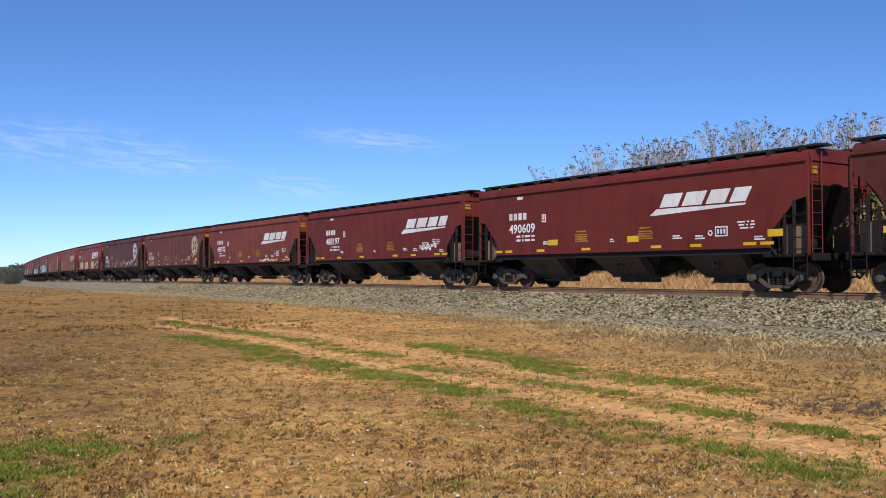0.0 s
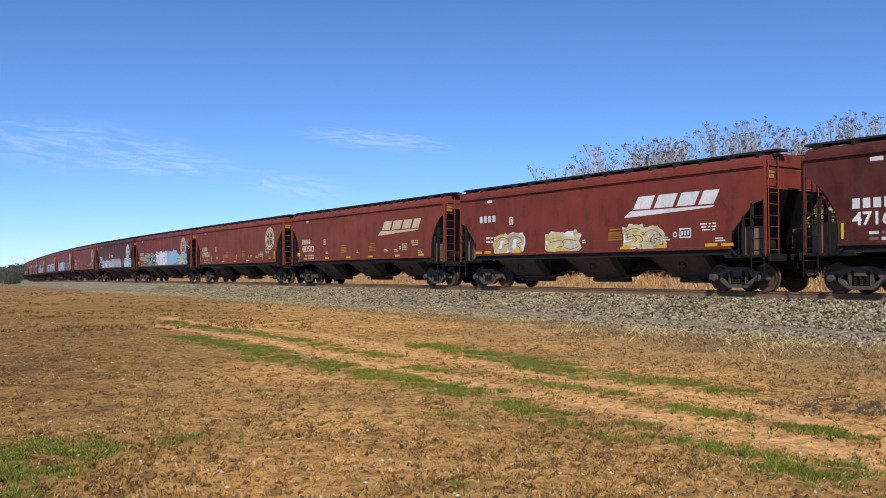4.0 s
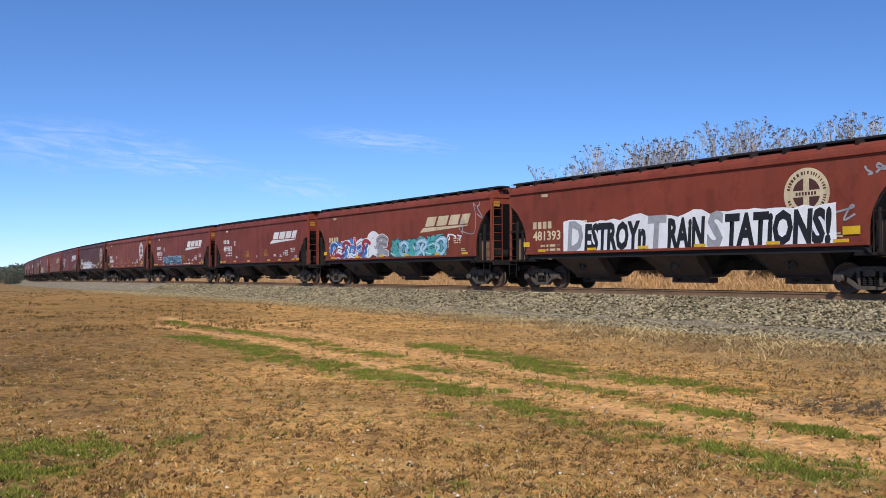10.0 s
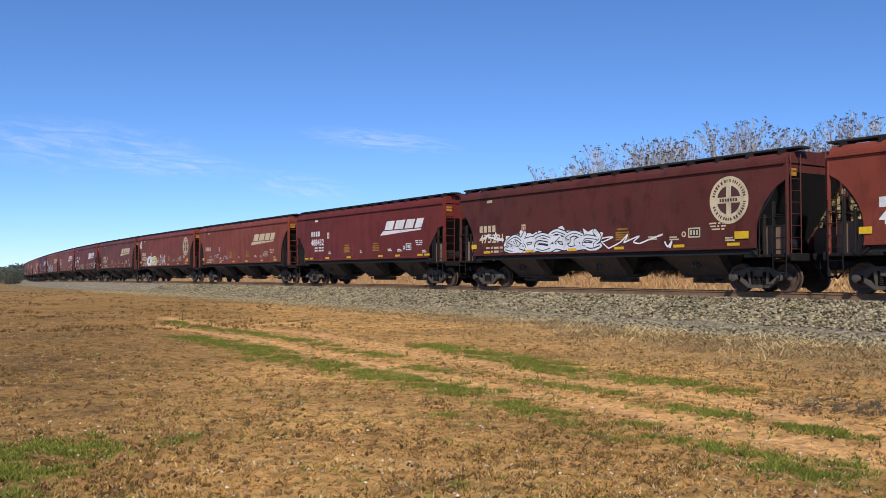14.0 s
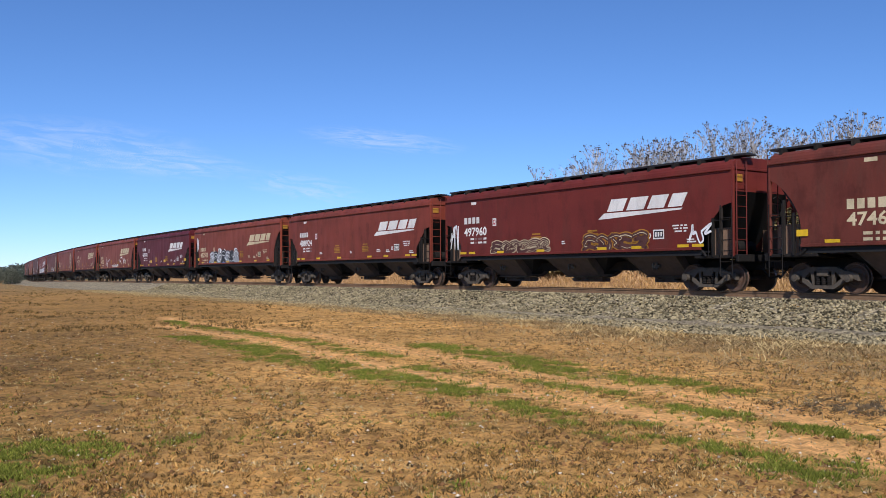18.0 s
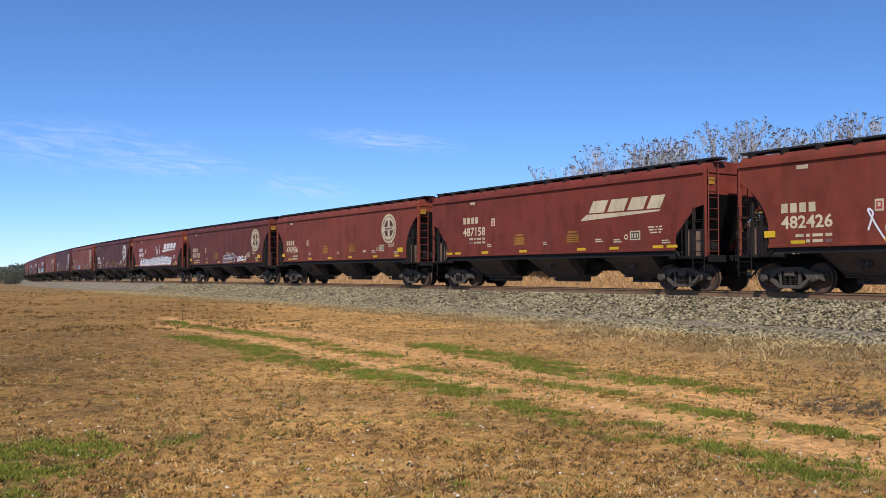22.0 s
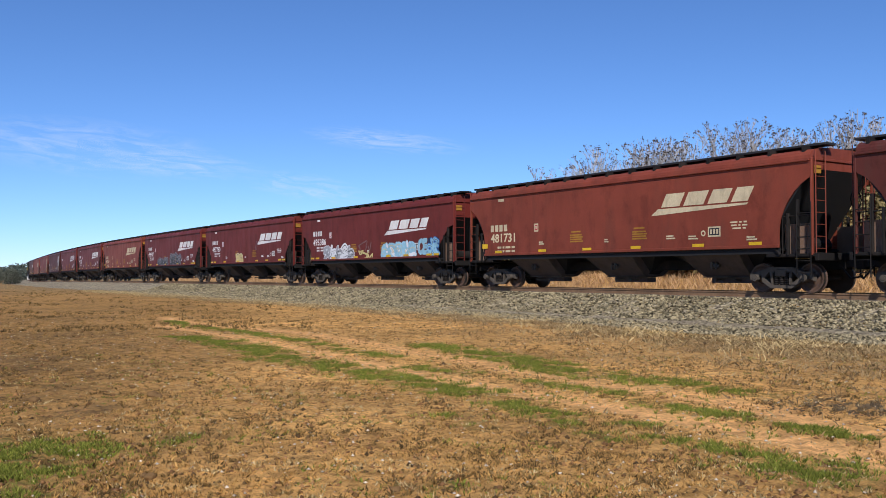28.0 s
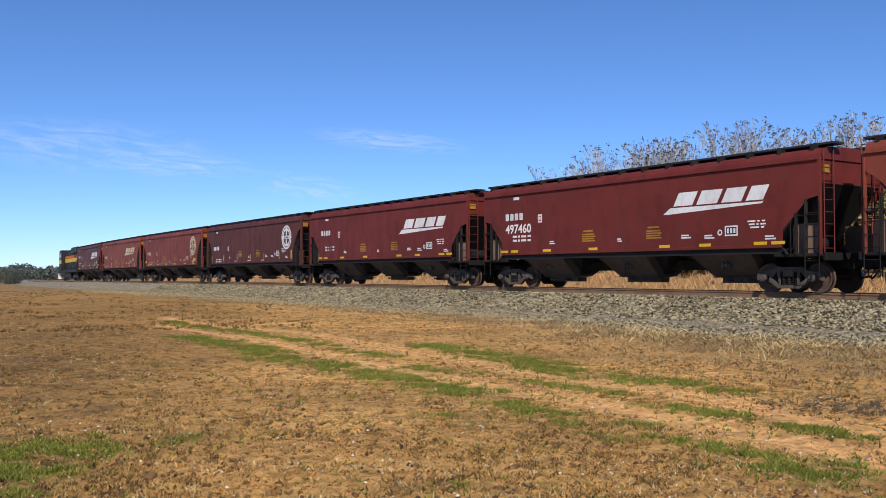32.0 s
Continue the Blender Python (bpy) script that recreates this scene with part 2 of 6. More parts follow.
SOIL = soil()
GRAVEL = gravel_mat("crushed_stone", (0.075, 0.062, 0.040), (0.265, 0.222, 0.140), (0.52, 0.445, 0.285), 11.0)
STONES = varied("loose_ballast_stone", (0.022, 0.018, 0.010), (0.52, 0.432, 0.250), 0.85)


def mesh_of(name, verts, faces, material, smooth=False):
    me = bpy.data.meshes.new(name)
    me.from_pydata(verts, [], faces)
    for m in (material if isinstance(material, (list, tuple)) else [material]):
        me.materials.append(m)
    if smooth:
        me.polygons.foreach_set("use_smooth", [True] * len(me.polygons))
    me.update()
    return me


def link_mesh(name, bm, material, parent=None):
    me = bpy.data.meshes.new(name)
    bm.normal_update()
    bm.to_mesh(me)
    bm.free()
    for m in (material if isinstance(material, (list, tuple)) else [material]):
        me.materials.append(m)
    ob = new(name, me)
    ob.parent = parent
    return ob


def part(name, bm, material, parent, label=""):
    return tagged(link_mesh(name, bm, material, parent), label)


def bare_at(x, y):
    """One where the verge is scraped bare, nought elsewhere."""
    return np.clip(sum(np.exp(-((x - cx) / rx) ** 2 - ((y - cy) / ry) ** 2) for cx, cy, rx, ry in ((5.75, 12.9, 0.9, 0.55), (2.3, 19.5, 1.4, 1.2), (-2.0, 25.5, 2.5, 1.6))), 0, 1)


def ground():
    ang = np.concatenate([np.arange(-36, 36, 0.3), np.arange(36, 324, 4.0)])
    rad = [0.0]
    r = 0.8
    while r < 4500:
        rad.append(r)
        r *= 1.022 if r < 160 else 1.08
    n, verts, faces = len(ang), [], []
    aa = np.radians(ang)
    px = np.outer(rad[1:], np.sin(aa)).ravel()
    py = np.outer(rad[1:], np.cos(aa)).ravel()
    pz = ground_z(px, py)
    s, u = nearest(px, py)
    near = (np.hypot(px, py) < 60)
    rng = np.random.default_rng(3)
    pz = pz + rng.normal(0, 0.008, px.size) * near
    for rut in RUTS:
        r = np.array(rut)
        k = np.linspace(0, len(r) - 1, 160)
        rx, ry = np.interp(k, np.arange(len(r)), r[:, 0]), np.interp(k, np.arange(len(r)), r[:, 1])
        for a in range(0, px.size, 20000):
            d = np.sqrt(((px[a:a + 20000, None] - rx) ** 2 + (py[a:a + 20000, None] - ry) ** 2).min(axis=1))
            pz[a:a + 20000] -= 0.022 * np.exp(-(d / 0.22) ** 2)
    pz[np.abs(u) < 3.0] -= 0.25
    verts = [(0.0, 0.0, float(ground_z(np.array([0.0]), np.array([0.0]))[0]))] + list(zip(px.tolist(), py.tolist(), pz.tolist()))
    for j in range(n):
        faces.append((0, 1 + (j + 1) % n, 1 + j))
    for i in range(len(rad) - 2):
        a = 1 + i * n
        for j in range(n):
            k = (j + 1) % n
            faces.append((a + j, a + k, a + n + k, a + n + j))
    ob = new("ground", mesh_of("ground", verts, faces, SOIL, True))
    # compacted pale soil along the wheel ruts, leaf-littered soil near the gravel
    worn = np.zeros(px.size)
    for rut in RUTS:
        r = np.array(rut)
        seg = np.linspace(0, len(r) - 1, 160)
        rx, ry = np.interp(seg, np.arange(len(r)), r[:, 0]), np.interp(seg, np.arange(len(r)), r[:, 1])
        for a in range(0, px.size, 20000):
            d = np.sqrt(((px[a:a + 20000, None] - rx) ** 2 + (py[a:a + 20000, None] - ry) ** 2).min(axis=1))
            worn[a:a + 20000] = np.maximum(worn[a:a + 20000], np.exp(-(d / 0.36) ** 2))
    litter = np.interp(u - np.interp(s, [0, 20], [1.8, 0.0]) * (u > 8.5), [6.2, 7.0, 8.5, 10.5, 12.8], [0.0, 1.0, 0.85, 0.55, 0.0]) * 1.0
    litter = litter * np.interp(s, [-2.0, 8.0], [1.0, 0.15]) + np.interp(-u, [3.5, 5.0], [0.0, 0.6])
    litter = litter + np.interp(s, [40, 90], [0, 1]) * np.interp(u, [3, 14, 22], [1, 0.9, 0])
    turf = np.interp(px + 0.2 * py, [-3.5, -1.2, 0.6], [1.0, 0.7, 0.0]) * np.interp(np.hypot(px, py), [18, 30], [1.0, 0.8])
    sward = np.zeros(px.size)
    for width, n_, pts in GREENS:
        r = np.array(pts, float)
        kk = np.linspace(0, len(r) - 1, 60)
        rx, ry = np.interp(kk, np.arange(len(r)), r[:, 0]), np.interp(kk, np.arange(len(r)), r[:, 1])
        for a in range(0, px.size, 20000):
            d = np.sqrt(((px[a:a + 20000, None] - rx) ** 2 + (py[a:a + 20000, None] - ry) ** 2).min(axis=1))
            sward[a:a + 20000] = np.maximum(sward[a:a + 20000], np.exp(-(d / (1.05 * width)) ** 2))
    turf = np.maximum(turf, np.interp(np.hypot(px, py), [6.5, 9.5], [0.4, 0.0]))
    damp = np.zeros(px.size)
    for cx, cy, r, depth in DAMP:
        damp = np.maximum(damp, depth * np.exp(-((px - cx) ** 2 + ((py - cy) * 0.8) ** 2) / r ** 2))
    litter = litter * (1 - bare_at(px, py))
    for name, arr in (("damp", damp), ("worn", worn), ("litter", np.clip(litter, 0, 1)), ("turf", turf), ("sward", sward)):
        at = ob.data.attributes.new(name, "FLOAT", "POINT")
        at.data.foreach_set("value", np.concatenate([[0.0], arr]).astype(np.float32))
    tagged(ob, "red sandy field with worn wheel ruts and thin winter grass", "ground", kind="structure")


def ribbon(name, s0, s1, step, profile, material, seed=1, rough=0.0):
    """A strip swept along the line; profile: (u, dz below rail level or None for the ground)."""
    rng = np.random.default_rng(seed)
    ss = np.arange(s0, s1 + step, step)
    uu = np.array([p[0] for p in profile], float)
    verts, faces = [], []
    for s in ss:
        x, y, z, h = on_track(s)
        cx, cy = math.cos(h), math.sin(h)
        gx, gy = x - cx * uu, y - cy * uu
        gz = ground_z(gx, gy)
        for i, (u, dz) in enumerate(profile):
            zz = gz[i] + 0.015 if dz is None else max(z + dz, gz[i] + 0.015)
            if dz is None and i in (0, len(profile) - 1):
                zz = gz[i] - 0.06
            verts.append((gx[i] + rng.normal(0, rough), gy[i] + rng.normal(0, rough), zz + rng.normal(0, rough * 0.5)))
    n = len(profile)
    for i in range(len(ss) - 1):
        for j in range(n - 1):
            a = i * n + j
            faces.append((a, a + n, a + n + 1, a + 1))
    return new(name, mesh_of(name, verts, faces, material))


def track():
    prof = [(-7.0, None), (-4.2, -0.75), (-2.0, -0.24), (-1.3, -0.20), (-0.75, -0.22), (0, -0.21), (0.75, -0.22), (1.3, -0.20),
            (2.0, -0.24), (2.6, -0.42), (3.3, -0.66), (4.2, -0.86), (5.2, None), (6.2, None), (6.9, None), (7.6, None)]
    far = [p for i, p in enumerate(prof) if i in (0, 1, 2, 3, 7, 8, 10, 11, 12, 14, 15)]
    tagged(ribbon("ballast_bed", -40, 130, 0.5, prof, GRAVEL, 2, 0.03), "grey crushed-stone ballast bed under the track", "ballast", kind="structure")
    tagged(ribbon("ballast_bed", 130, 880, 6.0, far, GRAVEL, 4), "grey ballast bed running off round the bend", "ballast", kind="structure")
    tagged(ribbon("ballast_bed", -840, -40, 8.0, far, GRAVEL, 5), "grey ballast bed running on behind the viewer", "ballast", kind="structure")
    for side in (1, -1):
        u0 = 0.755 * side
        for s0, s1, step in ((-40, 130, 1.0), (130, 880, 4.0), (-840, -40, 10.0)):
            verts, faces = [], []
            sec = [(-0.07, -0.185), (-0.012, -0.165), (-0.012, -0.05), (-0.036, -0.04), (-0.036, -0.006), (-0.03, 0.0), (0.03, 0.0), (0.036, -0.006), (0.036, -0.04), (0.012, -0.05), (0.012, -0.165), (0.07, -0.185)]
            ss = np.arange(s0, s1 + step, step)
            for s in ss:
                for du, dz in sec:
                    verts.append(tuple(beside(s, u0 + du, dz)))
            n = len(sec)
            for i in range(len(ss) - 1):
                for j in range(n - 1):
                    a = i * n + j
                    faces.append((a, a + n, a + n + 1, a + 1))
            me = mesh_of("rail", verts, faces, [RAILWEB, RAILTOP])
            for i, p in enumerate(me.polygons):
                p.material_index = 1 if i % (n - 1) == 5 else 0
            tagged(new("rail", me), "rusty steel rail with a worn bright head", "rail", kind="structure")


def box(bm, x0, x1, y0, y1, z0, z1, bevel=0.0):
    m = Matrix.Translation(((x0 + x1) / 2, (y0 + y1) / 2, (z0 + z1) / 2)) @ Matrix.Diagonal((x1 - x0, y1 - y0, z1 - z0, 1))
    r = bmesh.ops.create_cube(bm, size=1, matrix=m)
    if bevel:
        bmesh.ops.bevel(bm, geom=list({e for v in r["verts"] for e in v.link_edges}), offset=bevel, segments=1, affect="EDGES")
    return r["verts"]


def rod(bm, a, b, r, sides=6):
    a, b = Vector(a), Vector(b)
    d = b - a
    m = Matrix.Translation((a + b) / 2) @ d.to_track_quat("Z", "Y").to_matrix().to_4x4()
    return bmesh.ops.create_cone(bm, cap_ends=True, segments=sides, radius1=r, radius2=r, depth=d.length, matrix=m)["verts"]


def prism(bm, outline, y0, y1):
    """A closed x-z outline, extruded from y0 to y1."""
    lo = [bm.verts.new((x, y0, z)) for x, z in outline]
    hi = [bm.verts.new((x, y1, z)) for x, z in outline]
    n = len(outline)
    bm.faces.new(lo)
    bm.faces.new(hi[::-1])
    for i in range(n):
        j = (i + 1) % n
        bm.faces.new((lo[j], lo[i], hi[i], hi[j]))


ground()
track()


def sleepers():
    """Timber sleepers under the rails, half sunk in the ballast."""
    bm = bmesh.new()
    box(bm, -0.115, 0.115, -1.3, 1.3, -0.08, 0.09, 0.01)
    me = bpy.data.meshes.new("sleeper")
    bm.to_mesh(me)
    bm.free()
    me.materials.append(TIE)
    bed = [o for o in scene.objects if o.name.startswith("ballast_bed")][0]
    for i in range(230):
        s = -26 + i * 0.5
        x, y, z, h = on_track(s)
        ob = new("sleeper", me)
        ob.parent = bed
        ob.matrix_basis = pose(x, y, z - 0.26, 0, 0, math.degrees(h) + 90)


sleepers()


# ---- covered hopper cars: x forward along the line, -y the side seen, z from the rail head ----
LENGTH = {"S": 18.25, "C": 19.08}   # over the couplers: straight-cut and round-cut ends
HALF = LENGTH["S"] / 2
LB = HALF - 0.74          # half length of the body shell
W = 1.60                  # half width of the sides
Z_SILL, Z_CHORD, Z_EAVE, Z_ROOF = 1.42, 3.98, 4.07, 4.44
Z_WALK = 4.47            # underside of the roof walkway


def end_cut(curved):
    """The lower outline of one end of a side sheet, from the eave end down to the sill."""
    if curved:
        return [(LB, 3.5), (LB - 0.30, 3.32), (LB - 0.55, 3.09), (LB - 0.76, 2.83), (LB - 0.91, 2.58), (LB - 1.01, 2.34), (LB - 1.07, 2.08), (LB - 1.09, 1.80), (LB - 1.09, Z_SILL)]
    return [(LB, 2.92), (LB - 0.36, 2.84), (LB - 1.25, 1.93), (LB - 1.27, Z_SILL)]


def hopper_shell(bm, rings):
    """Rectangular rings, widest first, joined downwards and closed below."""
    loops = []
    for (xa, xb), w, z in rings:
        loops.append([bm.verts.new(p) for p in ((xa, -w, z), (xb, -w, z), (xb, w, z), (xa, w, z))])
    for p, q in zip(loops, loops[1:]):
        for j in range(4):
            k = (j + 1) % 4
            bm.faces.new((q[j], q[k], p[k], p[j]))
    bm.faces.new(loops[-1][::-1])


def car_body(root, paint_mat, curved):
    cut = end_cut(curved)
    # side sheets, then the roof with rounded eaves
    outline = [(-x, z) for x, z in reversed(cut)] + [(-LB, Z_EAVE), (LB, Z_EAVE)] + cut
    for side in (-1, 1):
        bm = bmesh.new()
        prism(bm, outline, side * W - 0.012, side * W + 0.012)
        bmesh.ops.recalc_face_normals(bm, faces=bm.faces)
        part("side_sheet", bm, paint_mat, root)
    bm = bmesh.new()
    # roof: shallow vault
    half = [(W + 0.012, Z_EAVE - 0.03), (W - 0.015, Z_EAVE + 0.10), (W - 0.08, Z_EAVE + 0.20), (W - 0.20, Z_EAVE + 0.28), (1.0, Z_ROOF - 0.03), (0.5, Z_ROOF)]
    sec = [(-y, z) for y, z in half] + half[::-1]
    a = [bm.verts.new((-LB, y, z)) for y, z in sec]
    b = [bm.verts.new((LB, y, z)) for y, z in sec]
    for i in range(len(sec) - 1):
        bm.faces.new((a[i], b[i], b[i + 1], a[i + 1]))
    bm.faces.new(a)
    bm.faces.new(b[::-1])
    part("roof", bm, paint_mat, root)
    for e in (-1, 1):
        bm = bmesh.new()
        z0 = 3.75 if curved else 3.3
        xo, xi = sorted((e * (LB - 0.005), e * (LB - 0.06)))
        box(bm, xo, xi, -W + 0.02, W - 0.02, z0, Z_EAVE - 0.03)
        part("end_sheet", bm, paint_mat, root)
        # raised rib across the end sheet
        bm = bmesh.new()
        box(bm, *sorted((e * LB, e * (LB + 0.04))), -W + 0.05, W - 0.05, Z_EAVE - 0.06, Z_EAVE + 0.02, 0.01)
        part("end_rib", bm, paint_mat, root)
        # end slope: the recess's shade is painted in as an even near-black
        bm = bmesh.new()
        prism(bm, [(e * (LB - 0.005), z0 - 0.003), (e * (LB - 1.75), 1.3), (e * (LB - 1.82), 1.34), (e * (LB - 0.06), z0 - 0.003)][::e], -W + 0.02, W - 0.02)
        bmesh.ops.recalc_face_normals(bm, faces=bm.faces)
        part("end_slope_sheet", bm, SHADE_BLACK, root, "sloping end sheet coloured near-black for the shade in the recess")
    for side in (-1, 1):
        bm = bmesh.new()
        y = side * (W + 0.02)
        box(bm, -LB, LB, *sorted((y - side * 0.03, y + side * 0.06)), Z_CHORD, Z_CHORD + 0.055, 0.008)
        part("top_chord", bm, paint_mat, root)
        bm = bmesh.new()
        xs = cut[-1][0]
        box(bm, -xs, xs, y - 0.05, y + 0.05, Z_SILL - 0.03, Z_SILL + 0.07, 0.012)
        part("side_sill", bm, paint_mat, root)
        # black strip added below the sill to draw the band of shade there
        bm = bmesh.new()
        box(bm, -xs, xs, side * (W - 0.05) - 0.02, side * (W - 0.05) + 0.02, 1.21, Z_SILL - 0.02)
        part("sill_web", bm, SHADE_BLACK, root)
    for i in range(1, 6):
        bm = bmesh.new()
        x = -LB + 2 * LB * i / 6
        box(bm, x - 0.022, x + 0.022, -W - 0.015, -W, Z_SILL + 0.08, Z_CHORD)
        part("panel_seam", bm, paint_mat, root)
    # belly: hopper bays, their side plates raked in towards the outlets, slope sheets fore and aft
    pitch = 0.5455 * LB
    for x in (-pitch, 0.0, pitch):
        bm = bmesh.new()
        hopper_shell(bm, [((x - 1.27, x + 1.27), W - 0.10, Z_SILL + 0.04), ((x - 1.25, x + 1.25), W - 0.14, 1.27), ((x - 0.98, x + 0.98), 0.46, 0.50), ((x - 0.84, x + 0.84), 0.24, 0.46)])
        bay = part("hopper_bay", bm, BAY, root, "sooty dark-brown hopper bay")
        # slope sheets between the bays: near-black colour stands for the shade there
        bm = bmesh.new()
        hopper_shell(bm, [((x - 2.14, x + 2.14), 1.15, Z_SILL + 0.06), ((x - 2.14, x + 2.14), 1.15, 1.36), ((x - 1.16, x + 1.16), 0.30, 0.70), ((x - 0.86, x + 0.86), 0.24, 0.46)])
        part("slope_sheet", bm, SHADE_BLACK, bay)
        bm = bmesh.new()
        for e in (-1, 1):
            rod(bm, (x + e * 1.25, -W + 0.12, 1.27), (x + e * 0.98, -0.47, 0.50), 0.022, 5)
        box(bm, x - 1.02, x + 1.02, -0.54, -0.40, 0.455, 0.495, 0.008)
        part("bay_flange", bm, TRUCK, bay)
        bm = bmesh.new()
        box(bm, x - 0.86, x + 0.86, -0.24, 0.24, 0.27, 0.455, 0.015)
        part("outlet_gate", bm, BAY, bay)
        bm = bmesh.new()
        for dx in (-0.40, 0.40):
            rod(bm, (x + dx, -0.62, 0.37), (x + dx, 0.62, 0.37), 0.025)
            box(bm, x + dx - 0.05, x + dx + 0.05, -0.66, -0.60, 0.32, 0.42, 0.01)
        part("gate_shaft", bm, TRUCK, bay)
        # bracket on the raked plate for the vibrator
        bm = bmesh.new()
        box(bm, x - 0.20, x + 0.16, -1.13, -0.98, 0.80, 0.92, 0.02)
        box(bm, x - 0.13, x - 0.07, -1.17, -1.02, 0.74, 0.99, 0.01)
        box(bm, x + 0.04, x + 0.10, -1.17, -1.02, 0.74, 0.99, 0.01)
        part("vibrator_bracket", bm, TRUCK, bay)
    bm = bmesh.new()
    box(bm, -HALF + 0.55, HALF - 0.55, -0.22, 0.22, 0.72, 1.08, 0.02)
    part("centre_sill", bm, GRIME, root)
    # belly plate, its colour blackened to hold the shade beneath the body
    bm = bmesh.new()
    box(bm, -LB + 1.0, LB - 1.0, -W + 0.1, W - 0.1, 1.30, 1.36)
    part("belly_plate", bm, SHADE_BLACK, root)


def car_roof(root, paint_mat):
    for side in (-1, 1):
        bm = bmesh.new()
        y = side * 0.98
        box(bm, -LB - 0.28, LB + 0.28, y - 0.26, y + 0.26, Z_WALK, Z_WALK + 0.07, 0.008)
        for i in range(1, 4):
            box(bm, -LB - 0.28, LB + 0.28, y - 0.22 + i * 0.11 - 0.012, y - 0.22 + i * 0.11 + 0.012, Z_WALK + 0.07, Z_WALK + 0.08)
        part("running_board", bm, GALV, root, "dark steel grating walkway")
        for i in range(15 if side < 0 else 0):
            bm = bmesh.new()
            x = -LB + 0.3 + (2 * LB - 0.6) * i / 14
            prism(bm, [(x - 0.05, Z_EAVE + 0.14), (x + 0.05, Z_EAVE + 0.14), (x + 0.05, Z_WALK + 0.004), (x - 0.05, Z_WALK + 0.004)], -1.50, -0.80)
            bmesh.ops.recalc_face_normals(bm, faces=bm.faces)
            part("walkway_bracket", bm, GRIME, root)
    bm = bmesh.new()
    box(bm, -LB + 0.5, LB - 0.5, -0.33, 0.33, Z_ROOF - 0.02, 4.535, 0.02)
    trough = part("hatch_coaming", bm, paint_mat, root)
    for i in range(4):
        bm = bmesh.new()
        x0 = -LB + 0.6 + i * (2 * LB - 1.2) / 4
        box(bm, x0, x0 + (2 * LB - 1.2) / 4 - 0.12, -0.37, 0.37, 4.53, 4.61, 0.03)
        part("hatch_cover", bm, GALV, trough)


def car_ends(root, paint_mat):
    for e in (-1, 1):
        xe = e * (LB + 0.18)
        # end sill and platform
        bm = bmesh.new()
        box(bm, min(e * (LB - 1.6), xe), max(e * (LB - 1.6), xe), -W + 0.02, W - 0.02, 1.10, 1.20, 0.015)
        box(bm, xe - 0.06, xe + 0.06, -W, W, 0.98, 1.22, 0.015)
        part("end_platform", bm, GRIME, root)
        bm = bmesh.new()
        box(bm, xe - 0.02 if e > 0 else xe - 0.55, xe + 0.55 if e > 0 else xe + 0.02, -0.13, 0.13, 0.78, 1.0, 0.03)
        box(bm, e * (HALF - 0.02) - 0.2, e * (HALF - 0.02) + 0.1, -0.2, 0.16, 0.72, 1.04, 0.05)
        part("coupler", bm, GRIME, root)
        bm = bmesh.new()
        rod(bm, (xe, -0.4, 0.85), (e * (HALF - 0.2), -0.42, 0.45), 0.03)
        rod(bm, (e * (HALF - 0.2), -0.42, 0.45), (e * (HALF + 0.05), -0.2, 0.52), 0.03)
        part("air_hose", bm, GRIME, root)
        for side in (-1, 1):
            y = side * (W - 0.03)
            # corner posts standing clear of the slope sheet
            for dx, z1 in ((0.03, Z_EAVE), (-0.80, 2.45), (-0.46, 2.85)):
                bm = bmesh.new()
                x = e * (LB + dx)
                box(bm, x - 0.035, x + 0.035, y - 0.05, y + 0.05, 1.15, z1, 0.008)
                part("corner_post", bm, paint_mat if dx > 0 else GRIME, root)
            # low dusty bulkhead behind the posts
            bm = bmesh.new()
            xa, xb = sorted((e * (LB - 0.08), e * (LB - 1.05)))
            box(bm, xa, xb, side * (W - 0.24) - 0.02, side * (W - 0.24) + 0.02, 1.20, 2.12, 0.008)
            for dx in (0.30, 0.66):
                box(bm, *sorted((e * (LB - dx), e * (LB - dx - 0.05))), side * (W - 0.215) - 0.015, side * (W - 0.215) + 0.015, 1.20, 2.12, 0.006)
            part("end_bulkhead", bm, DUSTY, root)
            # small ochre plate beside the end ladder
            if side < 0:
                bm = bmesh.new()
                box(bm, *sorted((e * (LB + 0.02), e * (LB + 0.035))), -W + 0.16, -W + 0.50, 3.62, 3.86, 0.004)
                part("end_plate", bm, OCHRE, root)
            # ladder on the side, low part, and on the end
            bm = bmesh.new()
            xa, xb = sorted((e * (LB + 0.03), e * (LB - 0.45)))
            for z in np.arange(0.62, 2.7, 0.36):
                rod(bm, (xa, side * (W + 0.05), z), (xb, side * (W + 0.05), z), 0.013, 5)
            for x in (xa, xb):
                rod(bm, (x, side * (W + 0.05), 0.5), (x, side * (W + 0.05), 2.75), 0.018, 5)
            part("side_ladder", bm, GRIME, root)
            bm = bmesh.new()
            ya, yb = side * (W - 0.06), side * (W - 0.55)
            for z in np.arange(1.35, 4.2, 0.36):
                rod(bm, (e * (LB + 0.14), ya, z), (e * (LB + 0.14), yb, z), 0.013, 5)
            for y2 in (ya, yb):
                rod(bm, (e * (LB + 0.14), y2, 1.1), (e * (LB + 0.14), y2, 4.30), 0.02, 5)
            part("end_ladder", bm, paint_mat, root)
            # handrail across the end, sloping brace
            bm = bmesh.new()
            rod(bm, (e * (LB + 0.03), y, 2.35), (e * (LB - 1.0), y, 2.35), 0.02, 5)
            rod(bm, (e * (LB - 1.0), y, 2.36), (e * (LB - 1.0), y, 1.15), 0.02, 5)
            part("handrail", bm, GRIME, root)
            bm = bmesh.new()
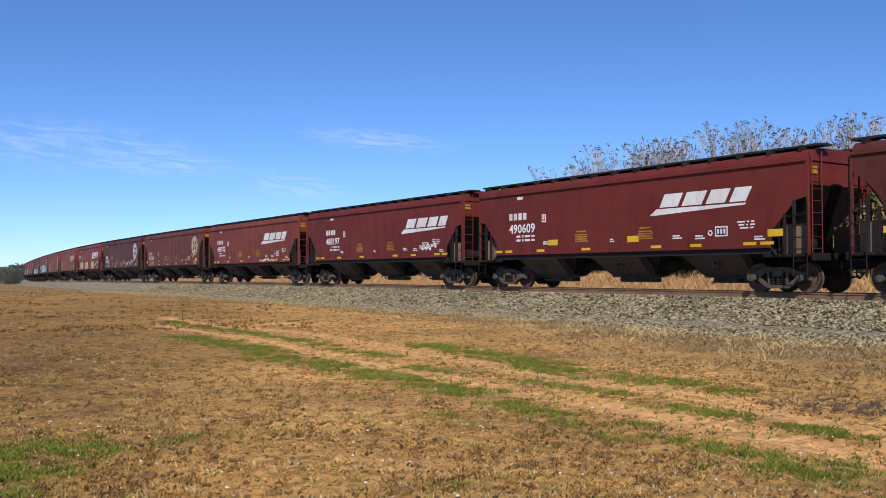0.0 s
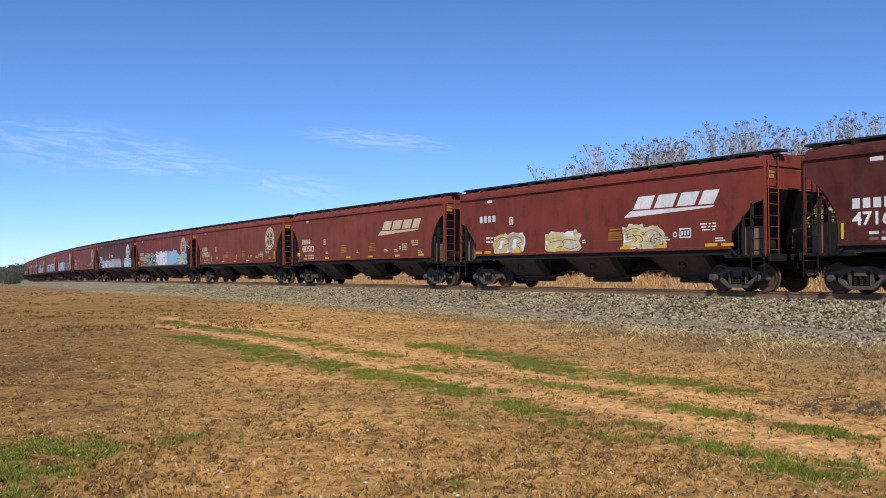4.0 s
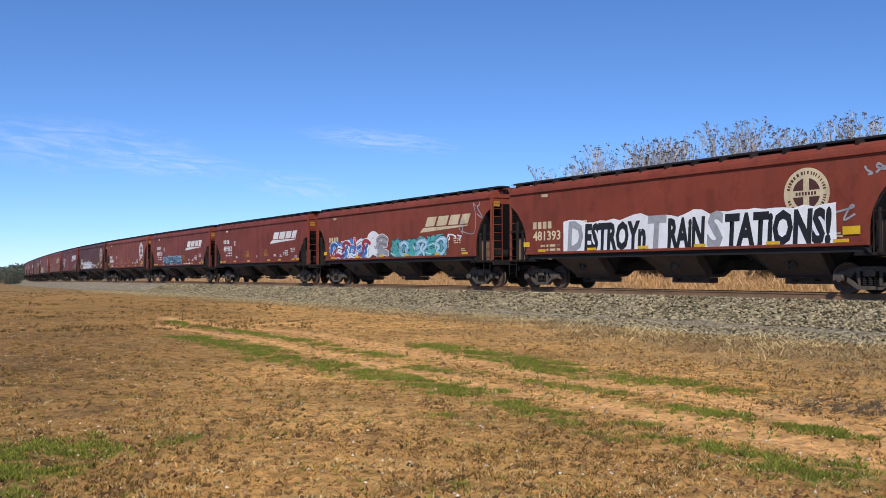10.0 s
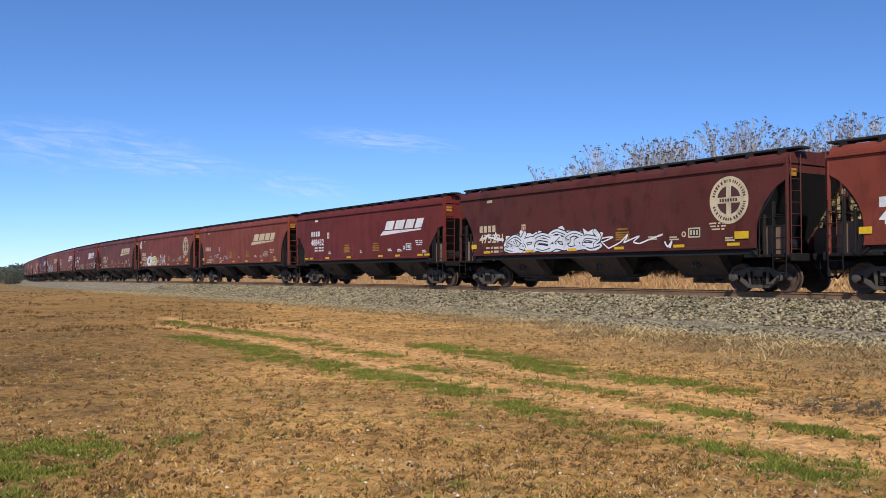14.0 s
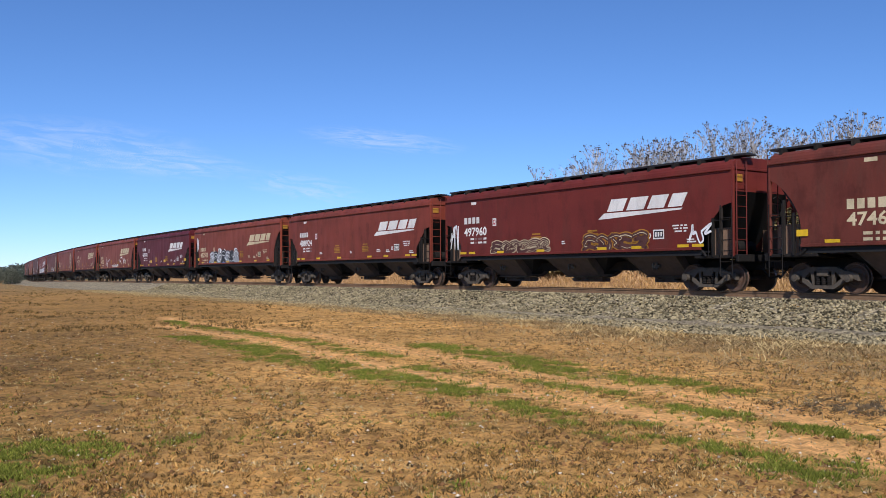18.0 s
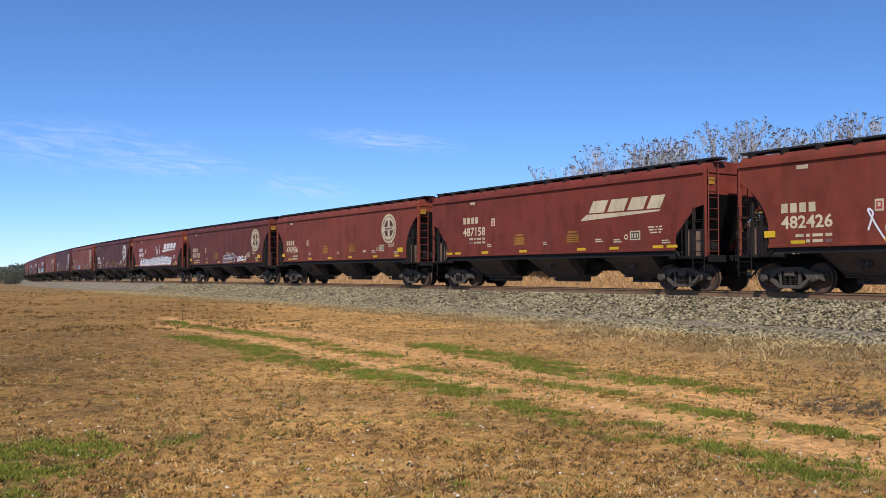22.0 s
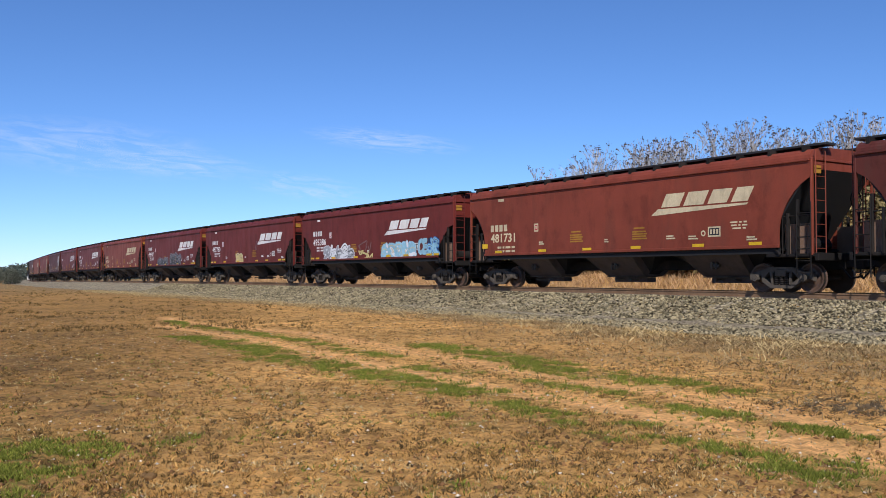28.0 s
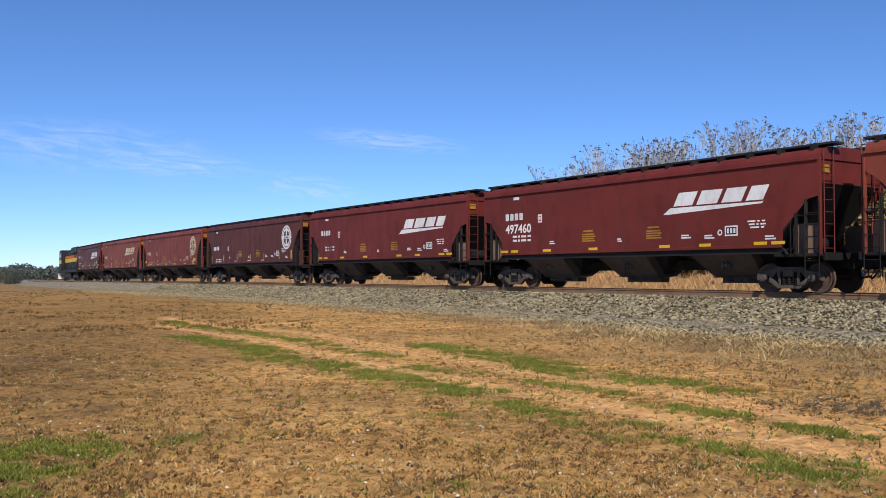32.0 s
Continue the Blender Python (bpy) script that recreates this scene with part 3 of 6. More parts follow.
            rod(bm, (e * (LB - 1.25), side * (W - 0.02), 1.35), (e * (LB - 1.05), side * (W + 0.02), 1.16), 0.05)
            part("jacking_pad", bm, GRIME, root)
    # brake gear at the leading end
    bm = bmesh.new()
    m = Matrix.Translation((LB + 0.12, 0.55, 2.9)) @ Matrix.Rotation(radians(90), 4, "Y")
    r = 0.28
    for i in range(16):
        a0, a1 = 2 * math.pi * i / 16, 2 * math.pi * (i + 1) / 16
        rod(bm, m @ Vector((r * math.cos(a0), r * math.sin(a0), 0)), m @ Vector((r * math.cos(a1), r * math.sin(a1), 0)), 0.016, 5)
    for i in range(3):
        a0 = 2 * math.pi * i / 3
        rod(bm, m @ Vector((0, 0, 0)), m @ Vector((r * math.cos(a0), r * math.sin(a0), 0)), 0.014, 5)
    part("brake_wheel", bm, GRIME, root)
    bm = bmesh.new()
    rod(bm, (LB - 0.9, -0.8, 1.5), (LB - 0.9, 0.5, 1.5), 0.22, 14)
    part("air_reservoir", bm, GRIME, root)
    bm = bmesh.new()
    rod(bm, (-LB + 0.7, -0.9, 1.45), (-LB + 1.2, -0.9, 1.45), 0.16, 12)
    part("brake_cylinder", bm, GRIME, root)


def cast_frame(bm, y):
    """Side frame: a bowed top chord, a V-shaped bottom chord, two columns; the openings go through it."""
    top = [(-1.16, 0.60), (-0.72, 0.68), (-0.42, 0.80), (0.42, 0.80), (0.72, 0.68), (1.16, 0.60)]
    mid = [(-1.16, 0.38), (-0.72, 0.55), (-0.42, 0.66), (0.42, 0.66), (0.72, 0.55), (1.16, 0.38)]
    low = [(-0.62, 0.45), (-0.34, 0.24), (0.34, 0.24), (0.62, 0.45)]
    bot = [(-0.70, 0.34), (-0.38, 0.13), (0.38, 0.13), (0.70, 0.34)]
    layers = []
    for dy in (-0.085, 0.085):
        t, m, l, b = [[bm.verts.new((px, y + dy, pz)) for px, pz in r] for r in (top, mid, low, bot)]
        c = [bm.verts.new((px, y + dy, pz)) for px, pz in ((-0.30, 0.66), (0.30, 0.66), (-0.30, 0.24), (0.30, 0.24))]
        fs = [(t[i], t[i + 1], m[i + 1], m[i]) for i in range(5)] + [(l[i], l[i + 1], b[i + 1], b[i]) for i in range(3)]
        fs += [(m[1], m[2], l[0]), (m[4], m[3], l[3])]
        fs += [(m[1], l[0], b[0]), (m[4], l[3], b[3]), (m[2], c[0], c[2], l[1]), (m[3], c[1], c[3], l[2])]
        layers.append([bm.faces.new(f if dy < 0 else f[::-1]) for f in fs])
    edges = [[e for e in {e for f in la for e in f.edges} if len(e.link_faces) == 1] for la in layers]
    lo = {v: None for f in layers[0] for v in f.verts}
    hi = [v for f in layers[1] for v in f.verts]
    twin = {}
    for v in lo:
        twin[v] = min(hi, key=lambda w: (w.co.x - v.co.x) ** 2 + (w.co.z - v.co.z) ** 2)
    for e in edges[0]:
        a, b = e.verts
        if twin[a] is not twin[b]:
            bm.faces.new((a, b, twin[b], twin[a]))
    bmesh.ops.recalc_face_normals(bm, faces=bm.faces)


def truck_under(root, xc):
    """One four-wheel truck; its parts hang from an Empty on the car."""
    tk = new("truck")
    tk.parent = root
    tk.location = (xc, 0, 0)
    for side in (-1, 1):
        y = side * 1.0
        bm = bmesh.new()
        cast_frame(bm, y)
        part("side_frame", bm, TRUCK, tk)
        for dx in (-0.19, 0.0, 0.19):
            bm = bmesh.new()
            rings = []
            for i in range(13):
                rr = 0.092 if i % 2 else 0.066
                rings.append([bm.verts.new((dx + rr * math.cos(j * 0.7854), y + side * 0.02 + rr * math.sin(j * 0.7854), 0.24 + i * 0.03)) for j in range(8)])
            for p0, p1 in zip(rings, rings[1:]):
                for j in range(8):
                    bm.faces.new((p0[j], p0[(j + 1) % 8], p1[(j + 1) % 8], p1[j]))
            part("coil_spring", bm, GRIME, tk)
        for dx in (-0.89, 0.89):
            bm = bmesh.new()
            rod(bm, (dx, y + side * 0.08, 0.457), (dx, y + side * 0.22, 0.457), 0.11, 14)
            rod(bm, (dx, y + side * 0.22, 0.457), (dx, y + side * 0.235, 0.457), 0.06, 8)
            part("bearing_cap", bm, TRUCK, tk)
    bm = bmesh.new()
    box(bm, -0.2, 0.2, -1.12, 1.12, 0.5, 0.74, 0.03)
    part("bolster", bm, TRUCK, tk)
    for dx in (-0.89, 0.89):
        bm = bmesh.new()
        rod(bm, (0, -0.98, 0), (0, 0.98, 0), 0.08, 10)
        for side in (-1, 1):
            y = side * 0.755
            vs = [(0.0, -0.02), (0.18, -0.02), (0.2, -0.055), (0.30, -0.02), (0.37, -0.045), (0.40, -0.07), (0.457, -0.07), (0.457, 0.045), (0.487, 0.06), (0.487, 0.085), (0.36, 0.07), (0.2, 0.05), (0.0, 0.05)]
            rings = []
            for rr, yy in vs:
                rings.append([bm.verts.new((rr * math.cos(2 * math.pi * i / 28), y - side * yy, rr * math.sin(2 * math.pi * i / 28))) for i in range(28)] if rr else [bm.verts.new((0, y - side * yy, 0))])
            for q, (p0, p1) in enumerate(zip(rings, rings[1:])):
                for i in range(28):
                    j = (i + 1) % 28
                    f = [p0[i % len(p0)], p0[j % len(p0)], p1[j % len(p1)], p1[i % len(p1)]]
                    f = list(dict.fromkeys(f))
                    face = bm.faces.new(f)
                    if q == 6:
                        face.material_index = 1
        bmesh.ops.recalc_face_normals(bm, faces=bm.faces)
        ob = part("wheelset", bm, [WHEEL, TREAD], tk)
        ob.location = (dx, 0, 0.457)
    return tk


def hopper_car(paint_mat, curved):
    global HALF, LB
    HALF = LENGTH["C" if curved else "S"] / 2
    LB = HALF - 0.74
    root = new("covered_hopper_car")
    car_body(root, paint_mat, curved)
    car_roof(root, paint_mat)
    car_ends(root, paint_mat)
    for xc in (LENGTH["S"] / 2 - HALF - 6.95, HALF - LENGTH["S"] / 2 + 6.95):
        truck_under(root, xc)
    return root


# ---- low growth, litter and loose stone on the ground ----
GREEN = varied("winter_grass_green", (0.048, 0.062, 0.008), (0.300, 0.315, 0.048))
STRAW = varied("bleached_dry_grass", (0.17, 0.115, 0.045), (0.70, 0.535, 0.26))
WEED = varied("dark_dead_weed", (0.050, 0.033, 0.012), (0.25, 0.155, 0.052))
DEAD = varied("dead_brown_grass", (0.095, 0.052, 0.014), (0.62, 0.37, 0.115))
VERGE = varied("trampled_straw", (0.085, 0.052, 0.024), (0.46, 0.325, 0.155))
BANK = varied("tan_bank_grass", (0.26, 0.150, 0.070), (0.66, 0.43, 0.22))
CHIPS = varied("dark_stone_chip", (0.050, 0.036, 0.020), (0.20, 0.142, 0.080))
PEBBLE = varied("pale_pebble", (0.30, 0.24, 0.17), (0.80, 0.70, 0.55))
EARTH = varied("dark_earth_clod", (0.055, 0.034, 0.015), (0.20, 0.115, 0.045))
CLOD = varied("red_soil_clod", (0.12, 0.060, 0.025), (0.42, 0.22, 0.085))
RNG = np.random.default_rng(11)


def line_points(pts, n, width):
    """n places scattered about a polyline of (x, y), thinning to its sides."""
    p = np.array(pts, float)
    seg = np.hypot(*np.diff(p, axis=0).T)
    t = RNG.random(n) * seg.sum()
    c = np.concatenate([[0], np.cumsum(seg)])
    x, y = np.interp(t, c, p[:, 0]), np.interp(t, c, p[:, 1])
    k = np.clip(np.searchsorted(c, t) - 1, 0, len(seg) - 1)
    dx, dy = (np.diff(p, axis=0) / seg[:, None])[k].T
    off = RNG.normal(0, width, n)
    return x - dy * off, y + dx * off


def patchy(x, y, scale, cut, seed):
    """Keeps the places where a noise field is high: clumps with bare gaps."""
    keep = np.array([noise.noise(Vector((a * scale, b * scale, seed))) for a, b in zip(x.tolist(), y.tolist())]) > cut
    return x[keep], y[keep]


def blades(name, x, y, height, width, material, label, lean=0.5, category="grass", out=None):
    """Thin tapering blades, two triangles each, as one sheet of growth."""
    n = len(x)
    z = ground_z(x, y) - 0.012
    s, u = nearest(x, y)
    z = np.where((np.abs(u) < 7.0) & (np.abs(u) > 2.0), np.maximum(z, ballast_z(s, u)), z)
    h = height * (0.45 + RNG.random(n))
    a, b = RNG.random(n) * 6.283, RNG.random(n) * 6.283
    if out is not None:
        b = out
    w = width * (0.6 + 0.8 * RNG.random(n))
    le = lean * RNG.random(n) * h
    co = np.empty((n, 4, 3))
    co[:, 0] = np.stack([x - np.cos(a) * w, y - np.sin(a) * w, z], 1)
    co[:, 1] = np.stack([x + np.cos(a) * w, y + np.sin(a) * w, z], 1)
    co[:, 2] = np.stack([x + np.cos(a) * w * 0.6 + np.cos(b) * le * 0.4, y + np.sin(a) * w * 0.6 + np.sin(b) * le * 0.4, z + h * 0.6], 1)
    co[:, 3] = np.stack([x + np.cos(b) * le, y + np.sin(b) * le, z + h], 1)
    return sheet(name, co.reshape(-1, 3), np.concatenate([np.arange(n)[:, None] * 4 + np.array([0, 1, 2]), np.arange(n)[:, None] * 4 + np.array([0, 2, 3])]), material, label, category)


def rut_distance(x, y):
    """Distance to the nearest wheel rut."""
    best = np.full(len(x), 99.0)
    for rut in RUTS:
        r = np.array(rut)
        k = np.linspace(0, len(r) - 1, 90)
        rx, ry = np.interp(k, np.arange(len(r)), r[:, 0]), np.interp(k, np.arange(len(r)), r[:, 1])
        for a in range(0, len(x), 20000):
            best[a:a + 20000] = np.minimum(best[a:a + 20000], np.sqrt(((x[a:a + 20000, None] - rx) ** 2 + (y[a:a + 20000, None] - ry) ** 2).min(axis=1)))
    return best


def tufts(name, x, y, count, radius, height, width, material, label, lean=1.2):
    """Small bunches of blades that fan out from one root each."""
    n = len(x)
    turn = RNG.random(n * count) * 6.283
    r = np.repeat(radius * (0.4 + 1.2 * RNG.random(n)), count) * np.sqrt(RNG.random(n * count))
    return blades(name, np.repeat(x, count) + r * np.cos(turn), np.repeat(y, count) + r * np.sin(turn), height, width, material, label, lean, out=turn)


def sheet(name, co, tri, material, label, category):
    me = bpy.data.meshes.new(name)
    me.vertices.add(len(co))
    me.vertices.foreach_set("co", np.asarray(co, np.float32).ravel())
    tri = np.asarray(tri)
    me.loops.add(tri.size)
    me.loops.foreach_set("vertex_index", tri.ravel().astype(np.int32))
    me.polygons.add(len(tri))
    me.polygons.foreach_set("loop_start", np.arange(0, tri.size, tri.shape[1], dtype=np.int32))
    me.update(calc_edges=True)
    me.validate()
    me.materials.append(material)
    return tagged(new(name, me), label, category, kind="stuff")


BALLAST = [(2.0, -0.24), (2.6, -0.42), (3.3, -0.66), (4.2, -0.86), (5.2, -2.0)]


def ballast_z(s, u):
    return np.interp(s, TS, TZ) + np.interp(np.abs(u), [b[0] for b in BALLAST], [b[1] for b in BALLAST])


def lumps(name, x, y, z, size, material, label, category, flat=0.65):
    """Angular stones or clods: squashed, twisted octahedra."""
    n = len(x)
    base = np.array([(1, 0, 0), (0, 1, 0), (-1, 0, 0), (0, -1, 0), (0, 0, 1), (0, 0, -0.6)], float)
    v = base[None] * (0.55 + 0.9 * RNG.random((n, 6, 1)))
    ax = RNG.random(n) * 6.283
    ca, sa = np.cos(ax)[:, None], np.sin(ax)[:, None]
    sz = (size * (0.5 + RNG.random(n) ** 2 * 1.3))[:, None]
    co = np.stack([(v[:, :, 0] * ca - v[:, :, 1] * sa) * sz + x[:, None], (v[:, :, 0] * sa + v[:, :, 1] * ca) * sz + y[:, None], v[:, :, 2] * sz * flat + z[:, None]], 2)
    f = np.array([(0, 1, 4), (1, 2, 4), (2, 3, 4), (3, 0, 4), (1, 0, 5), (2, 1, 5), (3, 2, 5), (0, 3, 5)])
    tri = (np.arange(n)[:, None, None] * 6 + f[None]).reshape(-1, 3)
    return sheet(name, co.reshape(-1, 3), tri, material, label, category)


def scattered(n, near, far, power, half=32.0):
    """n places over the field in front of the viewer, thinning with distance."""
    d = near + (far - near) * RNG.random(n) ** power
    a = np.radians(-half + 2 * half * RNG.random(n))
    return d * np.sin(a), d * np.cos(a)


def field_growth():
    xs, ys = [], []
    for width, dense, pts in GREENS:
        p = np.array(pts, float)
        area = np.hypot(*np.diff(p, axis=0).T).sum() * width * 2.5 + width * width * 3
        x, y = line_points(pts, int(area * dense * 2.5), width * 0.72)
        x, y = patchy(x, y, 1.5, -0.14, 3.0)
        x, y = patchy(x, y, 4.2, -0.08, 9.0)
        xs.append(x)
        ys.append(y)
    x, y = np.concatenate(xs), np.concatenate(ys)
    tufts("green_grass", x, y, 16, 0.055, 0.040, 0.0055, GREEN, "low green winter grass in tufts along the wheel ruts", 1.0)
    # thin dead turf over the open field, in clumps
    x, y = scattered(90000, 4.2, 30.0, 1.8)
    x, y = patchy(x, y, 1.1, 0.02, 5.0)
    x, y = patchy(x, y, 4.5, 0.0, 21.0)
    blades("dead_turf", x, y, 0.026, 0.011, DEAD, "thin dead brown turf scattered over red soil", 1.5)
    # coarse tufts: dark dead weeds, brown grass and bleached grass, each with bare soil between
    for name, n, seed, mat, h, w, label in (
            ("dead_weed_tufts", 23000, 105.0, WEED, 0.033, 0.0080, "small dark dead weed tufts over red soil"),
            ("dead_grass_tufts", 15000, 125.0, DEAD, 0.034, 0.0080, "short dead brown grass tufts over red soil"),
            ("bleached_grass_tufts", 7000, 145.0, STRAW, 0.032, 0.0075, "short bleached grass tufts over red soil")):
        x, y = scattered(n, 4.2, 40.0, 1.55)
        x, y = patchy(x, y, 0.55, -0.22, seed)
        x, y = patchy(x, y, 2.4, -0.12, seed + 8)
        clear = rut_distance(x, y) > 0.34
        tufts(name, x[clear], y[clear], 9, 0.036, h, w, mat, label, 1.2)
    x, y = scattered(7000, 26.0, 85.0, 1.3)
    x, y = patchy(x, y, 0.16, -0.15, 165.0)
    x, y = patchy(x, y, 0.7, -0.1, 175.0)
    _, u = nearest(x, y)
    tufts("far_dead_tufts", x[u > 8.5], y[u > 8.5], 8, 0.10, 0.075, 0.017, WEED, "low dead weed clumps over the open field", 1.2)
    x, y = scattered(36000, 4.2, 26.0, 1.5)
    x, y = patchy(x, y, 1.6, 0.08, 31.0)
    x, y = patchy(x, y, 6.0, 0.05, 41.0)
    blades("straw_litter", x, y, 0.02, 0.010, STRAW, "pale straw litter lying on the soil", 2.5)
    # sparse green seedlings
    x, y = scattered(4500, 4.2, 18.0, 1.3)
    x, y = patchy(x, y, 0.9, 0.05, 51.0)
    tufts("green_seedlings", x, y, 8, 0.03, 0.03, 0.006, GREEN, "small green seedlings in the dead turf", 1.1)
    # clods
    x, y = scattered(14000, 4.0, 26.0, 1.8)
    x, y = patchy(x, y, 1.4, -0.1, 71.0)
    clear = rut_distance(x, y) > 0.3
    x, y = x[clear], y[clear]
    lumps("soil_clods", x, y, ground_z(x, y), 0.020, CLOD, "small clods and pebbles of red soil", "soil")
    x, y = scattered(5200, 4.0, 40.0, 1.4)
    x, y = patchy(x, y, 0.5, -0.1, 77.0)
    clear = rut_distance(x, y) > 0.4
    x, y = x[clear], y[clear]
    lumps("dark_soil_clods", x, y, ground_z(x, y), 0.020, EARTH, "dark clods lying on red soil", "soil", 0.8)


def pebbles():
    x, y = scattered(2600, 4.2, 34.0, 1.4)
    lumps("pale_pebbles", x, y, ground_z(x, y) + 0.004, 0.013, PEBBLE, "pale pebbles scattered on red soil", "gravel")


def loose_clods():
    """Single larger lumps that lie on the open soil."""
    for i, (x, y, r) in enumerate([(-3.64, 11.43, 0.075), (-3.55, 11.36, 0.05), (-5.39, 13.9, 0.06), (-4.97, 11.07, 0.065), (-5.8, 12.9, 0.055), (-2.21, 6.88, 0.045), (-2.28, 6.95, 0.03), (-0.33, 6.36, 0.04), (-5.5, 12.8, 0.045), (-4.2, 12.3, 0.04)]):
        rng = random.Random(900 + i)
        bm = bmesh.new()
        bmesh.ops.create_icosphere(bm, subdivisions=2, radius=r)
        for v in bm.verts:
            v.co *= 1 + 0.35 * noise.noise(v.co / r * 1.3 + Vector((i * 3.1, 0, 0))) + rng.uniform(-0.06, 0.06)
            v.co.z *= 0.7
        ob = link_mesh("soil_clod", bm, EARTH)
        ob.location = (x, y, float(ground_z(np.array([x]), np.array([y]))[0]) + r * 0.35)
        tagged(ob, "dark brown clod of earth on red soil", "clod", "clods on the field")


def verge_growth():
    # bleached stalks at the foot of the ballast
    n = 62000
    s = -22 + 90 * RNG.random(n) ** 1.4
    u = 7.3 + RNG.normal(0, 0.8, n) + np.abs(RNG.normal(0, 1.5, n)) * np.interp(s, [-4, 9], [1.15, 0.15])
    p = [beside(a, b) for a, b in zip(s.tolist(), u.tolist())]
    x, y = np.array([q.x for q in p]), np.array([q.y for q in p])
    x, y = patchy(x, y, 0.8, -0.12, 81.0)
    lying = RNG.random(len(x)) < 0.5
    blades("fallen_straw", x[lying], y[lying], 0.045, 0.008, STRAW, "bleached straw lying along the ballast edge", 6.0)
    x, y = x[~lying], y[~lying]
    blades("dry_verge_grass", x, y, 0.105, 0.011, STRAW, "bleached dry grass stalks along the ballast edge", 1.7)
    n = 80000
    s = -22 + 70 * RNG.random(n) ** 1.2
    u = 7.2 + np.abs(RNG.normal(0, 3.0, n)) * np.interp(s, [-4, 10], [1.25, 0.3])
    p = [beside(a, b) for a, b in zip(s.tolist(), u.tolist())]
    x, y = np.array([q.x for q in p]), np.array([q.y for q in p])
    x, y = patchy(x, y, 0.6, -0.15, 91.0)
    keep = RNG.random(len(x)) > 1.2 * bare_at(x, y)
    x, y = x[keep], y[keep]
    blades("brown_verge_grass", x, y, 0.07, 0.010, VERGE, "trampled brown grass beside the gravel", 1.6)
    # tall dry grass on the bank behind the line
    n = 80000
    s = -40 + 150 * RNG.random(n)
    u = -5.0 - 9.0 * RNG.random(n)
    p = [beside(a, b) for a, b in zip(s.tolist(), u.tolist())]
    x, y = np.array([q.x for q in p]), np.array([q.y for q in p])
    blades("bank_grass", x, y, 0.30, 0.014, BANK, "tall tan dry grass on the bank behind the track", 0.8)


def ballast_stones():
    n = 110000
    s = -20 + 85 * RNG.random(n) ** 1.35
    u = 1.35 + 6.2 * RNG.random(n)
    p = [beside(a, b) for a, b in zip(s.tolist(), u.tolist())]
    x, y = np.array([q.x for q in p]), np.array([q.y for q in p])
    gz = ground_z(x, y) + 0.02
    bz = np.where(u < 2.0, np.interp(s, TS, TZ) - 0.22, ballast_z(s, u))
    lumps("loose_ballast", x, y, np.maximum(gz, bz) + 0.01, 0.048, STONES, "loose grey and pale ballast stones", "ballast")
    # a spill of dark stone chips on the field
    n = 4200
    x, y = 4.75 + RNG.normal(0, 0.42, n), 10.6 + RNG.normal(0, 0.40, n)
    lumps("stone_chips", x, y, ground_z(x, y), 0.011, CHIPS, "scattered grey stone chips on red soil", "gravel")


field_growth()
pebbles()
loose_clods()
verge_growth()
ballast_stones()


# ---- trees and brush behind the line ----
BARK = plain("grey_bark", (0.32, 0.29, 0.26), 0.9, 0, 8, 0.35)
TWIG = varied("pale_bare_twig", (0.36, 0.335, 0.31), (0.64, 0.61, 0.58), 0.9)
SEED = varied("dark_seed_cluster", (0.045, 0.034, 0.027), (0.15, 0.115, 0.085), 0.9)
BRUSH = varied("olive_tan_brush_leaf", (0.10, 0.08, 0.03), (0.44, 0.34, 0.15), 0.9)
WOODS = varied("dark_horizon_woods", (0.050, 0.062, 0.050), (0.135, 0.150, 0.120), 0.95)
SCRUB = varied("dull_grey_green_scrub", (0.055, 0.062, 0.045), (0.18, 0.182, 0.135), 0.9)


class Growth:
    """Collects tapering tubes and small leaf pieces as plain arrays."""

    def __init__(self):
        self.v, self.f = [], []

    def limb(self, a, b, r0, r1, sides=5):
        d = (b - a).normalized()
        q = d.orthogonal().normalized()
        w = d.cross(q)
        n = len(self.v)
        for c, r in ((a, r0), (b, r1)):
            for i in range(sides):
                t = 2 * math.pi * i / sides
                self.v.append(c + (q * math.cos(t) + w * math.sin(t)) * r)
        for i in range(sides):
            j = (i + 1) % sides
            self.f.append((n + i, n + j, n + sides + j, n + sides + i))

    def clump(self, c, r, rng, n=3):
        for _ in range(n):
            p = c + Vector((rng.uniform(-1, 1), rng.uniform(-1, 1), rng.uniform(-1, 1))) * r
            a, b = (Vector((rng.uniform(-1, 1), rng.uniform(-1, 1), rng.uniform(-1, 1))).normalized() * r for _ in range(2))
            k = len(self.v)
            self.v += [p - a * 0.6, p + b * 0.45, p + a * 0.6, p - b * 0.45]
            self.f += [(k, k + 1, k + 2, k + 3)]

    def finish(self, name, material, parent):
        ob = new(name, mesh_of(name, [tuple(p) for p in self.v], self.f, material))
        ob.parent = parent
        return ob


